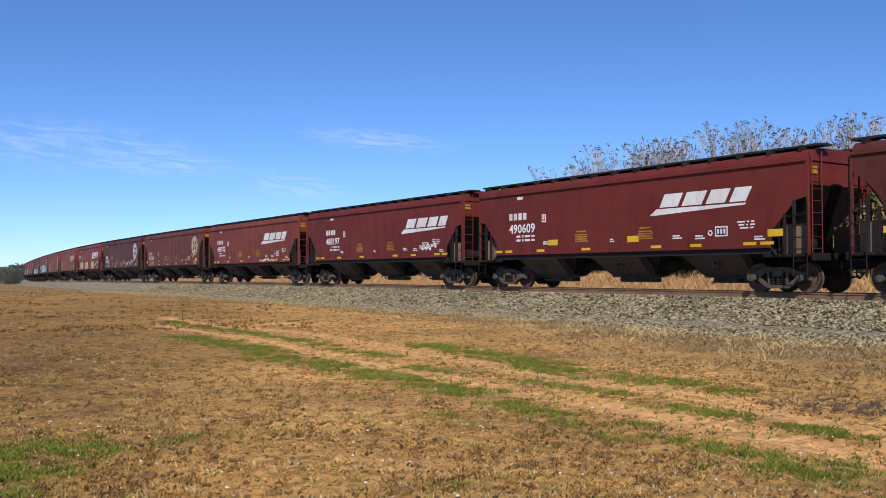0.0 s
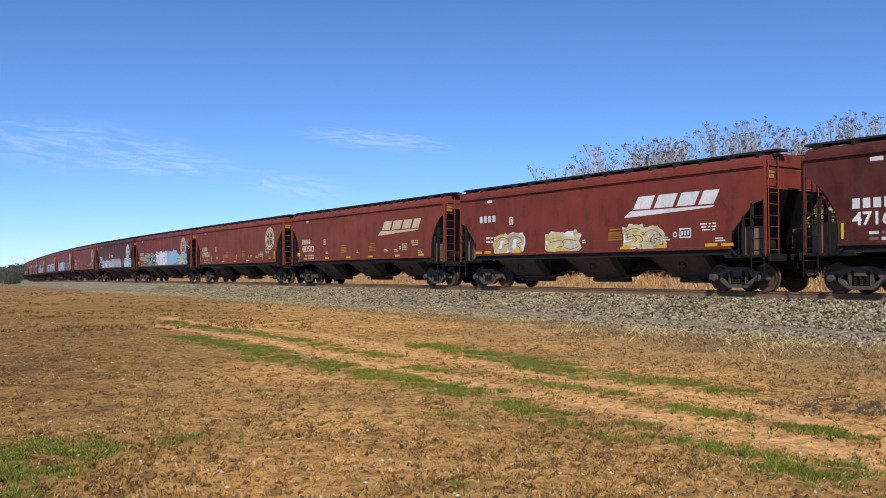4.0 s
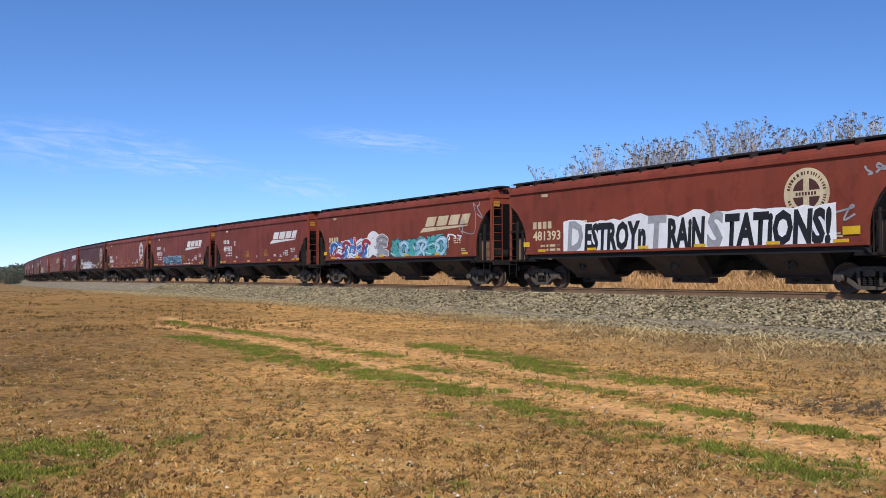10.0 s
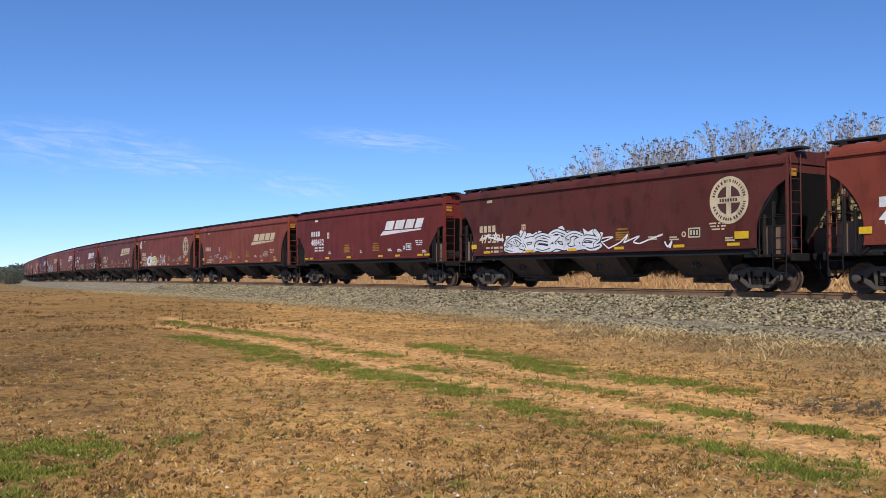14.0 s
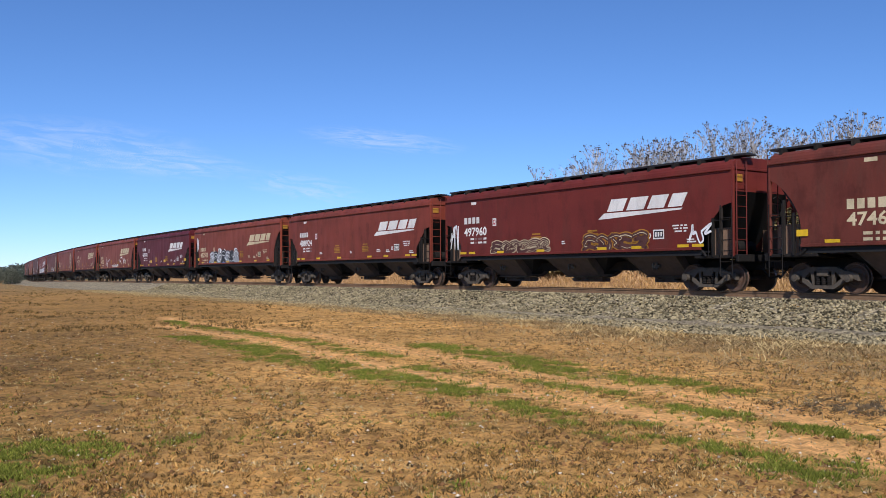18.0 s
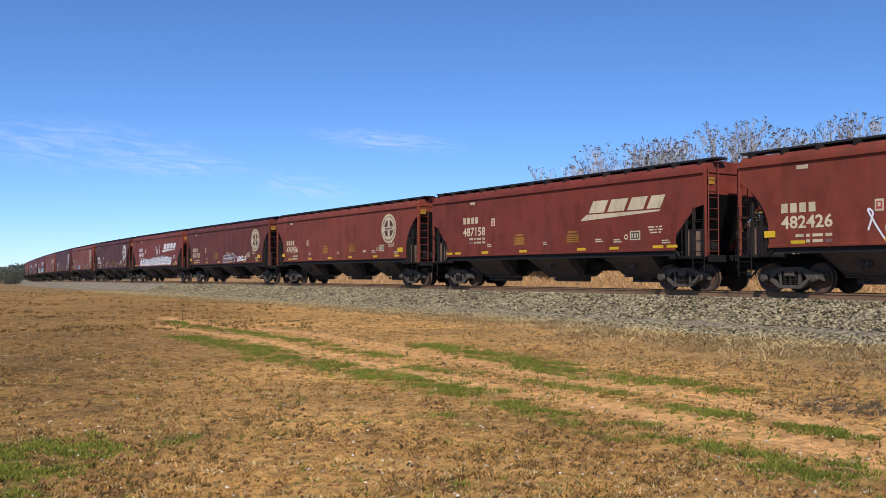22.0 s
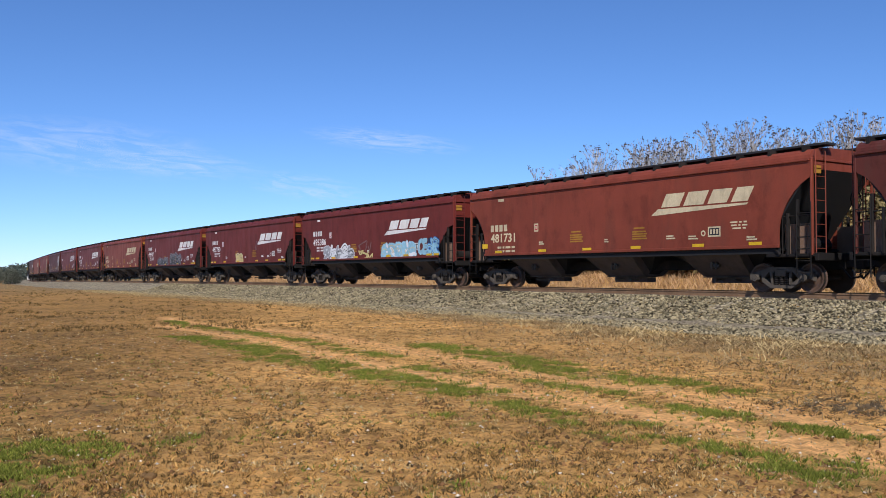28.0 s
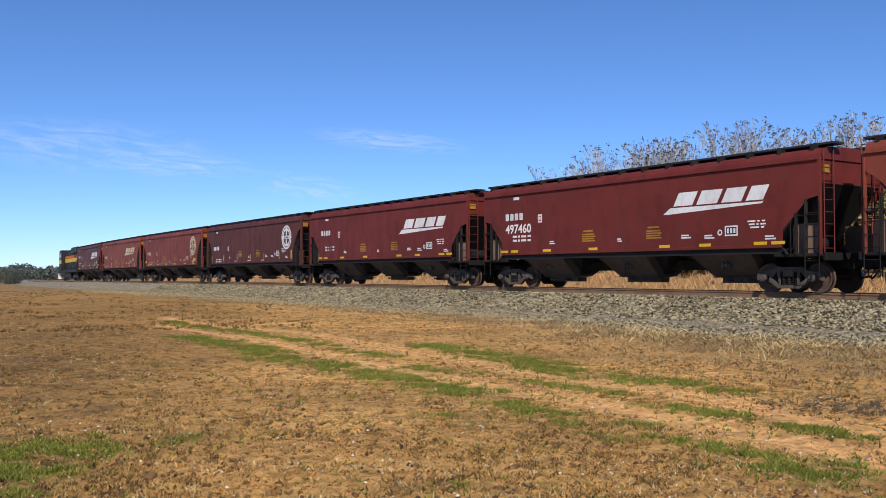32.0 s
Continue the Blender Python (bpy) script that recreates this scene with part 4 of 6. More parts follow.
def bare_tree(x, y, height, spread, seed):
    """A leafless tree: forked trunk, rising limbs, a crown of pale twigs that end in dark clusters."""
    rng = random.Random(seed)
    z = float(ground_z(np.array([x]), np.array([y]))[0])
    root = new("bare_tree")
    root.location = (x, y, z)
    wood, crown, seeds = Growth(), Growth(), Growth()

    def grow(p, d, length, r, depth):
        steps = 3
        for i in range(steps):
            d = (d + Vector((rng.uniform(-1, 1), rng.uniform(-1, 1), rng.uniform(-0.3, 0.6))) * 0.16).normalized()
            q = p + d * length / steps
            r1 = r * (0.86 if depth else 0.9)
            (wood if depth < 3 else crown).limb(p, q, r, r1, 6 if depth < 2 else 4 if depth < 3 else 3)
            p, r = q, r1
            if depth and depth < 4 and rng.random() < 0.42:
                branch(p, d, length * 0.6, r * 0.6, depth + 1)
        if depth < 4:
            for _ in range(3 if depth < 3 else 2):
                branch(p, d, length * rng.uniform(0.6, 0.8), r * 0.72, depth + 1)
        elif rng.random() < 0.7:
            seeds.clump(p, 0.095, rng, 4)

    def branch(p, d, length, r, depth):
        side = Vector((rng.uniform(-1, 1), rng.uniform(-1, 1), 0))
        nd = (d + side * spread * (0.75 if depth > 1 else 0.5) + Vector((0, 0, 0.25))).normalized()
        grow(p, nd, length, max(r, 0.014), depth)

    grow(Vector((0, 0, -0.3)), Vector((rng.uniform(-0.1, 0.1), rng.uniform(-0.1, 0.1), 1)), height * 0.3, 0.15 * height / 9, 0)
    top = max(p.z for p in crown.v)
    k = height / top
    for g in (wood, crown, seeds):
        g.v = [Vector((p.x * k, p.y * k, p.z * k)) for p in g.v]
    wood.finish("trunk", BARK, root)
    crown.finish("crown", TWIG, root)
    if seeds.v:
        tagged(seeds.finish("seed_crop", SEED, root), kind="stuff")
    tagged(root, "leafless pale-barked tree with dark seed clusters", "tree", "bare trees behind the track")


def shrub(x, y, height, width, seed, leaf, label, dense=900, clump=0.11):
    rng = random.Random(seed)
    z = float(ground_z(np.array([x]), np.array([y]))[0])
    root = new("shrub")
    root.location = (x, y, z)
    stems, leaves = Growth(), Growth()
    for _ in range(12):
        a = rng.uniform(0, 6.283)
        p, d = Vector((math.cos(a) * 0.2, math.sin(a) * 0.2, -0.1)), Vector((math.cos(a) * rng.uniform(0.1, 0.5) * width / height, math.sin(a) * rng.uniform(0.1, 0.5) * width / height, 1))
        for i in range(4):
            d = (d + Vector((rng.uniform(-1, 1), rng.uniform(-1, 1), 0)) * 0.25).normalized()
            q = p + d * height / 4.6
            stems.limb(p, q, 0.045 * (1 - i / 5), 0.045 * (1 - (i + 1) / 5), 4)
            p = q
    for _ in range(dense):
        t = rng.random() ** 0.8
        w = width * 0.5 * (0.55 + 0.6 * math.sin(math.pi * min(1, t * 0.95 + 0.12))) * math.sqrt(rng.random())
        a = rng.uniform(0, 6.283)
        w *= 0.75 + 0.35 * noise.noise(Vector((math.cos(a) * 1.5, math.sin(a) * 1.5, t * 3 + seed)))
        leaves.clump(Vector((math.cos(a) * w, math.sin(a) * w, 0.1 + t * height * (0.85 + 0.2 * noise.noise(Vector((math.cos(a), math.sin(a), seed * 0.7)))))), clump, rng, 2)
    stems.finish("stems", BARK, root)
    leaves.finish("foliage", leaf, root)
    tagged(root, label, "shrub", "brush along the railway")


def thicket():
    # tree line some twenty metres behind the track: distance along it, height
    for i, (s, u, h, sp) in enumerate([(46.5, -22, 7.6, 0.9), (43.5, -23, 8.0, 0.9), (40.5, -22, 8.9, 0.9), (38.3, -22, 9.3, 0.9), (36.4, -23, 9.0, 0.9), (33.6, -22, 9.6, 0.9), (32.4, -22, 10.1, 0.9), (31.0, -23, 9.8, 0.9),
                                      (29.2, -22, 9.9, 0.9), (27.6, -22, 9.9, 0.9), (25.4, -23, 9.3, 0.9), (23.8, -22, 10.2, 0.9), (22.4, -22, 10.2, 0.9), (20.6, -22, 9.1, 0.9), (19.4, -23, 8.9, 0.9),
                                      (17.6, -22, 8.9, 0.9), (16.4, -23, 9.6, 0.8), (15.0, -22, 8.8, 0.8), (13.2, -22, 9.4, 0.9), (11.8, -23, 9.8, 0.9), (9.4, -22, 9.4, 0.9), (6.5, -22, 9.2, 0.9), (2.5, -22, 9.2, 0.9)]):
        p = beside(s, u)
        bare_tree(p.x, p.y, h - 1.2, sp, 100 + i)
    for i in range(20):
        s = -16 + i * 3.2
        p = beside(s, -12.5 - 1.6 * math.sin(i * 2.3))
        shrub(p.x, p.y, float(np.interp(s, [14, 40], [5.3, 4.1])) + 0.4 * math.sin(i * 1.7), 6.0, 200 + i, BRUSH, "tan and olive winter shrub on the bank behind the track", 5200, 0.21)
    # scrub at the far bend
    for i, (x, y, h, w) in enumerate([(-76, 150, 3.4, 7.0), (-79.5, 158, 3.8, 7.5), (-74.4, 156, 2.8, 4.0), (-84, 152, 3.3, 7)]):
        shrub(x, y, h, w, 300 + i, SCRUB, "grey-green scrub beside the far bend", 2600, 0.15)


def far_woods():
    """A low belt of woods on the horizon."""
    rng = random.Random(5)
    g = Growth()
    for _ in range(9000):
        a = radians(rng.uniform(-40, -17))
        d = rng.uniform(330, 400)
        x, y = d * math.sin(a), d * math.cos(a)
        h = 4.6 + 1.6 * noise.noise(Vector((a * 40, 0, 2))) + 0.8 * noise.noise(Vector((a * 160, 0, 4)))
        g.clump(Vector((x, y, rng.random() ** 0.9 * h - 0.6)), 0.85, rng, 3)
    ob = g.finish("far_woods", WOODS, None)
    tagged(ob, "low belt of dull green woods on the horizon", "woods", kind="stuff")


thicket()
far_woods()


# ---- markings: paint films a few millimetres proud of the side sheets ----
FILM = -W - 0.020
INKS = {
    "white": WHITE, "cream": CREAM, "yellow": YELLOW, "ochre": OCHRE,
    "umber": plain("dark_umber_decal", (0.075, 0.026, 0.020), 0.6, 0, 6, 0.3),
    "black": plain("sprayed_black", (0.012, 0.012, 0.014), 0.5, 0, 6, 0.3),
    "navy": plain("sprayed_navy", (0.012, 0.022, 0.06), 0.5, 0, 6, 0.3),
    "blue": plain("sprayed_blue", (0.05, 0.19, 0.50), 0.5, 0, 6, 0.3),
    "sky": plain("sprayed_light_blue", (0.28, 0.50, 0.62), 0.5, 0, 6, 0.3),
    "teal": plain("sprayed_teal", (0.08, 0.36, 0.36), 0.5, 0, 6, 0.3),
    "grey": plain("sprayed_grey", (0.32, 0.33, 0.35), 0.5, 0, 6, 0.3),
    "chalk": plain("sprayed_chalky_white", (0.74, 0.75, 0.76), 0.55, 0, 5, 0.12),
    "red": plain("sprayed_red", (0.36, 0.03, 0.04), 0.5, 0, 6, 0.3),
    "straw": plain("sprayed_straw_yellow", (0.60, 0.50, 0.20), 0.5, 0, 6, 0.3),
    "brown": plain("sprayed_dull_brown", (0.22, 0.15, 0.12), 0.6, 0, 6, 0.3),
    "ghost": plain("faded_grey_tag", (0.17, 0.10, 0.095), 0.6, 0, 6, 0.3),
}


class Film:
    """Flat shapes on the near side of a car, in layers, gathered into one mesh."""

    def __init__(self):
        self.bm, self.mats = bmesh.new(), []

    def ink(self, key):
        m = INKS[key]
        if m not in self.mats:
            self.mats.append(m)
        return self.mats.index(m)

    def poly(self, pts, key, layer=0):
        y = FILM - 0.003 * layer
        f = self.bm.faces.new([self.bm.verts.new((x, y, z)) for x, z in pts])
        f.material_index = self.ink(key)
        f.normal_update()
        if f.normal.y > 0:
            f.normal_flip()

    def bar(self, x0, x1, z0, z1, key="white", layer=0):
        self.poly([(x0, z0), (x1, z0), (x1, z1), (x0, z1)], key, layer)

    def stroke(self, pts, w, key, layer=0):
        """A ribbon of width w along the points, as one strip of quads."""
        y = FILM - 0.003 * layer
        idx = self.ink(key)
        prev = None
        for i, (x, z) in enumerate(pts):
            a, b = pts[max(i - 1, 0)], pts[min(i + 1, len(pts) - 1)]
            d = Vector((b[0] - a[0], b[1] - a[1]))
            d = d.normalized() if d.length > 1e-6 else Vector((1, 0))
            n = Vector((-d.y, d.x)) * w * 0.5
            cur = (self.bm.verts.new((x + n.x, y, z + n.y)), self.bm.verts.new((x - n.x, y, z - n.y)))
            if prev:
                f = self.bm.faces.new((prev[0], prev[1], cur[1], cur[0]))
                f.material_index = idx
                f.normal_update()
                if f.normal.y > 0:
                    f.normal_flip()
            prev = cur

    def disc(self, x, z, r, key, layer=0, n=36, a0=0.0, a1=2 * math.pi, r0=0.0):
        if r0 == 0 and a1 - a0 > 6.28:
            self.poly([(x + r * math.cos(2 * math.pi * i / n), z + r * math.sin(2 * math.pi * i / n)) for i in range(n)], key, layer)
        else:
            arc = [a0 + (a1 - a0) * i / n for i in range(n + 1)]
            self.poly([(x + r * math.cos(a), z + r * math.sin(a)) for a in arc] + [(x + r0 * math.cos(a), z + r0 * math.sin(a)) for a in reversed(arc)], key, layer)

    def finish(self, name, car, label=""):
        return part(name, self.bm, self.mats, car, label)


def slab(f, x, w, z0, h, slant, key):
    """A plain slanted slab."""
    f.poly([(x, z0), (x + w, z0), (x + w + slant * h, z0 + h), (x + slant * h, z0 + h)], key)


def word_emblem(car, key, dx):
    f = Film()
    f.poly([(2.28 + dx, 2.66), (2.62 + dx, 2.66), (6.40 + dx, 2.815), (6.46 + dx, 2.875), (2.60 + dx, 2.88)], key)
    emblem = f.finish("slanted_emblem", car, "slanted white emblem of four slabs over a long wedge" if key == "white" else "yellowed slanted emblem of four slabs over a long wedge")
    x = 2.75 + dx
    for w in (0.84, 0.88, 0.80, 0.66):
        f = Film()
        slab(f, x, w, 2.93, 0.46, 0.55, key)
        f.finish("emblem_slab", emblem)
        x += w + 0.17


def round_emblem(car, key, x=6.42, z=3.0, r=0.78):
    f = Film()
    f.disc(x, z, r, key, 0)
    for i in range(4):
        a = math.pi / 2 * i
        ca, sa = (1 if i in (0, 3) else -1), (1 if i in (0, 1) else -1)
        g = 0.10
        pts = [(x + ca * g, z + sa * g)]
        for j in range(7):
            b = math.asin(g / 0.47) + (math.pi / 2 - 2 * math.asin(g / 0.47)) * j / 6
            pts.append((x + ca * 0.47 * math.cos(b), z + sa * 0.47 * math.sin(b)))
        f.poly(pts, "umber", 1)
    # the ring's worn lettering, as plain bars set round it
    rng = random.Random(7)
    a = 0.16
    while a < 2 * math.pi - 0.16:
        wide = rng.uniform(0.05, 0.13)
        if abs(a - math.pi) > 0.22:
            p = lambda rr, t: (x + rr * math.cos(a + t), z + rr * math.sin(a + t))
            f.poly([p(0.58, 0), p(0.68, 0), p(0.68, wide), p(0.58, wide)], "umber", 1)
        a += wide + rng.choice((0.06, 0.06, 0.12))
    f.bar(x - 0.42, x + 0.42, z - 0.075, z + 0.075, key, 2)
    for i in range(7):
        f.bar(x - 0.36 + i * 0.105, x - 0.29 + i * 0.105, z - 0.05, z + 0.05, "umber", 3)
    f.finish("round_emblem", car, "round white emblem with a dark quartered cross" if key == "white" else "yellowed round emblem with a faded quartered cross")


def digits(text, x, z, height, ink, car, bold=0.012, lean=0.0):
    cu = bpy.data.curves.new("number", "FONT")
    cu.body, cu.size, cu.resolution_u = text, height / 0.72, 2
    cu.offset, cu.shear = bold, lean
    ob = new("number_source", cu)
    me = bpy.data.meshes.new_from_object(ob.evaluated_get(bpy.context.evaluated_depsgraph_get()))
    bpy.data.objects.remove(ob)
    bpy.data.curves.remove(cu)
    me.materials.clear()
    me.materials.append(ink)
    ob = new("car_number", me)
    ob.parent = car
    w = max((v.co.x for v in me.vertices), default=1)
    me.transform(Matrix.Diagonal((1.75 / w if len(text) == 6 else 1, 1, 1, 1)))
    ob.matrix_basis = Matrix.Translation((x, FILM, z)) @ Matrix.Rotation(radians(90), 4, "X")
    return ob


# emblems that sit off the usual place, in metres
EMBLEM_AT = {0: -0.25, 1: 0.6, 4: -0.2, 8: 0.15, 12: -0.95, 13: 0.5, 14: 0.2, 22: -0.15, 23: 0.5, 24: 0.4, 28: -0.7, 29: -0.2, 35: -0.4}
# where the number starts on cars that differ from the usual
NUMBER_AT = {0: -6.2, 1: -5.8, 2: -6.45, 14: -6.5, 15: -6.3, 18: -6.3, 21: -6.2, 23: -6.75, 25: -6.4, 27: -5.8, 30: -5.7, 37: -7.05}


def stencils(car, curved, ink, rng, left):
    """Reporting mark and small data lines as plain bars."""
    zz = 2.42 if curved else 2.86
    f = Film()
    for i in range(4):
        slab(f, left + i * 0.32, 0.23, zz + 0.03, 0.29, 0.0, ink)
    tagged(f.finish("reporting_mark", car), kind="stuff")
    f = Film()
    for row in range(2):
        x = left + 0.5
        for w in (0.28, 0.12, 0.34, 0.22):
            f.bar(x, x + w, zz - 0.72 - row * 0.17, zz - 0.72 - row * 0.17 + 0.09, "ghost" if rng.random() < 0.15 else ink)
            x += w + 0.09
    tagged(f.finish("data_stencil", car), kind="stuff")
    f = Film()
    f.bar(left + 0.55, left + 0.95, 3.76, 3.88, ink)
    f.finish("top_stencil", car)
    # small framed plate
    f = Film()
    x, z = (-4.2 if curved else left + 2.2), (2.35 if curved else 2.72)
    f.bar(x, x + 0.27, z, z + 0.34, ink)
    f.bar(x + 0.05, x + 0.22, z + 0.06, z + 0.28, "red", 1)
    f.bar(x + 0.09, x + 0.18, z + 0.12, z + 0.24, ink, 2)
    f.finish("framed_plate", car)
    # right-hand data block with framed badge and ring
    f = Film()
    x, z = 4.95, 1.82
    f.bar(x, x + 0.52, z, z + 0.34, ink)
    f.bar(x + 0.05, x + 0.47, z + 0.05, z + 0.29, "black", 1)
    for i in range(3):
        f.bar(x + 0.09 + i * 0.13, x + 0.17 + i * 0.13, z + 0.09, z + 0.25, ink, 2)
    f.finish("framed_badge", car)
    f = Film()
    f.disc(x - 0.20, z + 0.13, 0.10, ink, 0, 18, 0, 6.2831, 0.055)
    f.finish("ring_mark", car)
    f = Film()
    for row in range(3):
        q = 5.85 + 0.05 * row
        for w in ((0.30, 0.10, 0.12), (0.22, 0.08, 0.20), (0.34, 0.12))[row]:
            f.bar(q, q + w, 2.24 - row * 0.10, 2.24 - row * 0.10 + 0.05, ink)
            q += w + 0.07
    f.finish("service_stencil", car)
    for x in (-1.95, 1.45):
        f = Film()
        f.bar(x + 0.08, x + 0.62, 2.22, 2.28, "ochre")
        for row in range(4):
            f.bar(x, x + 0.74 - 0.06 * (row % 2), 1.84 + row * 0.085, 1.84 + row * 0.085 + 0.055, "ochre")
        f.finish("ochre_notice", car)
    for x, z, w in ((-3.9, 1.80, 0.34), (3.1, 1.80, 0.42), (4.1, 1.76, 0.42), (0.0, 1.78, 0.22), (6.5, 1.66, 0.4)):
        f = Film()
        f.bar(x, x + w, z, z + 0.05, ink)
        f.bar(x, x + w * 0.8, z + 0.08, z + 0.13, ink)
        f.finish("small_notice", car)


def reflectors(car, curved, style, mark):
    if style == "v":
        for i, x in enumerate((-7.6, -5.0, -2.2, 0.4, 2.9, 5.5)):
            f = Film()
            f.bar(x, x + 0.09, 1.60, 2.05, "yellow", 9)
            f.finish("reflector", car)
            if i in (2, 3, 4):
                f = Film()
                f.bar(x - 0.55, x + 0.02, 1.55, 1.60, "white")
                f.finish("white_reflector", car)
        f = Film()
        f.bar(7.35, 7.5, 1.6, 2.15, "yellow")
        f.finish("reflector", car)
        return
    for x in (-7.15, -6.45, -4.3, -1.55, 2.1, 3.9, 6.1, 6.75) if not curved else (-6.9, -3.9, -1.2, 1.4, 4.3, 6.6):
        f = Film()
        f.bar(x, x + 0.5, 1.50, 1.60, "yellow", 9)
        f.finish("reflector", car)
    if curved:
        for x, z, w, h in ((-7.85, 1.72, 0.4, 0.2), (6.9, 1.72, 0.55, 0.24))[:2 if mark == "c" else 1]:
            f = Film()
            f.bar(x, x + w, z, z + h, "yellow", 9)
            f.finish("yellow_placard", car)
    elif style == "b":
        for x in (-3.6, 0.9, 7.0):
            f = Film()
            f.bar(x, x + 0.6, 1.75, 1.98, "yellow")
            f.finish("yellow_placard", car)


def wobble(rng, x, z, w, h, n=12, spike=0.25):
    """A lumpy closed outline round a letter's cell."""
    pts = []
    for i in range(n):
        a = 2 * math.pi * i / n
        r = 1 + rng.uniform(-spike, spike * 0.7)
        c, s = math.cos(a), math.sin(a)
        c, s = math.copysign(abs(c) ** 0.6, c), math.copysign(abs(s) ** 0.6, s)
        pts.append((x + c * w * 0.5 * r, z + s * h * 0.5 * r))
    return pts


def curve_through(keys, n=6):
    """A smooth line through the key points."""
    pts = []
    for j in range(len(keys) - 1):
        p0, p1, p2, p3 = keys[max(j - 1, 0)], keys[j], keys[j + 1], keys[min(j + 2, len(keys) - 1)]
        for q in range(n):
            u = q / n
            v = 0.5 * (2 * p1 + (p2 - p0) * u + (2 * p0 - 5 * p1 + 4 * p2 - p3) * u * u + (3 * p1 - p0 - 3 * p2 + p3) * u ** 3)
            pts.append((v.x, v.y))
    return pts + [(keys[-1].x, keys[-1].y)]


def mural(car, x0, x1, z0, z1, fill, edge, stroke, cells, seed, halo=None, spike=0.22, label=""):
    """Sprayed piece: a ragged cloud, then fat bent strokes with an outline, one figure beside the other."""
    rng = random.Random(seed)
    f = Film()
    cells = max(2, round(cells * 1.15))
    cw, h = (x1 - x0) / cells, z1 - z0
    fat = min(0.28 * cw, 0.20 * h)
    for i in range(cells):
        xc = x0 + cw * (i + 0.5)
        hh = h * rng.uniform(0.84, 1.0)
        if halo:
            f.poly([(px, max(pz, z0)) for px, pz in wobble(rng, xc, z0 + hh * 0.5, cw * 1.25, hh * 1.08, 18, spike)], halo, 4 + 0.15 * (i % 3))
        flip, lean = rng.choice((-1, 1)), rng.uniform(-0.12, 0.16)
        place = lambda a, b: Vector((xc + flip * a * cw + lean * (b - 0.5) * h, z0 + fat * 0.55 + b * (hh - fat * 1.1)))
        wave = lambda: rng.uniform(-0.07, 0.07)
        stem = [place(-0.34 + wave(), -0.02), place(-0.20 + wave(), 0.3), place(-0.42 + wave(), 0.62), place(-0.22 + wave(), 1.04)]
        hook = [place(-0.46, 0.84), place(0.10 + wave(), 1.02), place(0.58, 0.82 + wave()), place(0.30, 0.60), place(0.62, 0.48)]
        bowl = [place(-0.34, 0.56), place(0.34 + wave(), 0.66), place(0.52, 0.30 + wave()), place(0.06, 0.20), place(-0.44, 0.08)]
        leg = [place(-0.08, 0.72), place(0.20 + wave(), 0.42), place(0.04, 0.26), place(0.60, -0.02)]
        foot = [place(-0.56, 0.16), place(-0.06, 0.02), place(0.34, 0.14), place(0.62, 0.04 + wave())]
        arc = [place(0.50, 0.74), place(0.02, 1.02), place(-0.48, 0.70 + wave()), place(-0.10, 0.46), place(-0.30, 0.14), place(0.24, 0.0), place(0.56, 0.34)]
        shape = rng.choice(([stem, hook, leg], [bowl, hook, foot], [arc, leg, foot], [arc, hook], [stem, bowl, foot], [hook, leg, bowl]))
        lines = [curve_through(k) for k in shape]
        for line in lines:
            f.stroke(line, fat + 0.085, edge, 5 + 0.1 * (i % 4))
            for q in (line[0], line[-1]):
                f.disc(q[0], q[1], fat * 0.5 + 0.042, edge, 5 + 0.1 * (i % 4), 12)
        for j, line in enumerate(lines):
            ink = fill[(i + j) % len(fill)] if len(fill) > 2 else fill[i % len(fill)]
            f.stroke(line, fat, ink, 6 + 0.1 * (i % 4) + 0.03 * j)
            for q in (line[0], line[-1]):
                f.disc(q[0], q[1], fat * 0.5, ink, 6 + 0.1 * (i % 4) + 0.03 * j, 12)
        # thin shading strokes inside the figure
        for line in lines:
            if rng.random() < 0.75:
                off = fat * rng.uniform(-0.22, 0.22)
                k = max(3, int(len(line) * rng.uniform(0.4, 0.8)))
                f.stroke([(px + off, pz - abs(off) * 0.5) for px, pz in line[:k]], fat * rng.uniform(0.14, 0.24), stroke, 7)
    f.finish("graffiti", car, label)


def tag(car, x0, x1, z0, z1, ink, seed, w=0.045, loops=9):
    """A hand-sprayed scrawl: uneven bent strokes of different height that run into each other."""
    rng = random.Random(seed)
    f = Film()
    count = max(3, int(loops * 0.6))
    pitch = (x1 - x0) / count
    pen = Vector((x0, rng.uniform(z0, z1)))
    for i in range(count):
        cx = x0 + pitch * (i + 0.5)
        top = z1 - rng.random() ** 2 * (z1 - z0) * 0.45
        low = z0 + rng.random() ** 3 * (z1 - z0) * 0.3
        keys = [pen]
        for j in range(rng.choice((3, 4, 5))):
            keys.append(Vector((cx + pitch * rng.uniform(-0.52, 0.52), rng.choice((low, top, (low + top) / 2)) + (z1 - z0) * rng.uniform(-0.1, 0.1))))
        pts = []
        for j in range(len(keys) - 1):
            p0, p1, p2, p3 = keys[max(j - 1, 0)], keys[j], keys[j + 1], keys[min(j + 2, len(keys) - 1)]
            for q in range(6):
                u = q / 6
                v = 0.5 * (2 * p1 + (p2 - p0) * u + (2 * p0 - 5 * p1 + 4 * p2 - p3) * u * u + (3 * p1 - p0 - 3 * p2 + p3) * u ** 3)
                pts.append((v.x, v.y))
        pts.append((keys[-1].x, keys[-1].y))
        f.stroke(pts, w * rng.uniform(0.8, 1.35), ink, 1 + i % 3)
        pen = keys[-1] if rng.random() < 0.45 else Vector((cx + pitch * 0.6, rng.uniform(low, top)))
    f.finish("graffiti_scrawl", car)


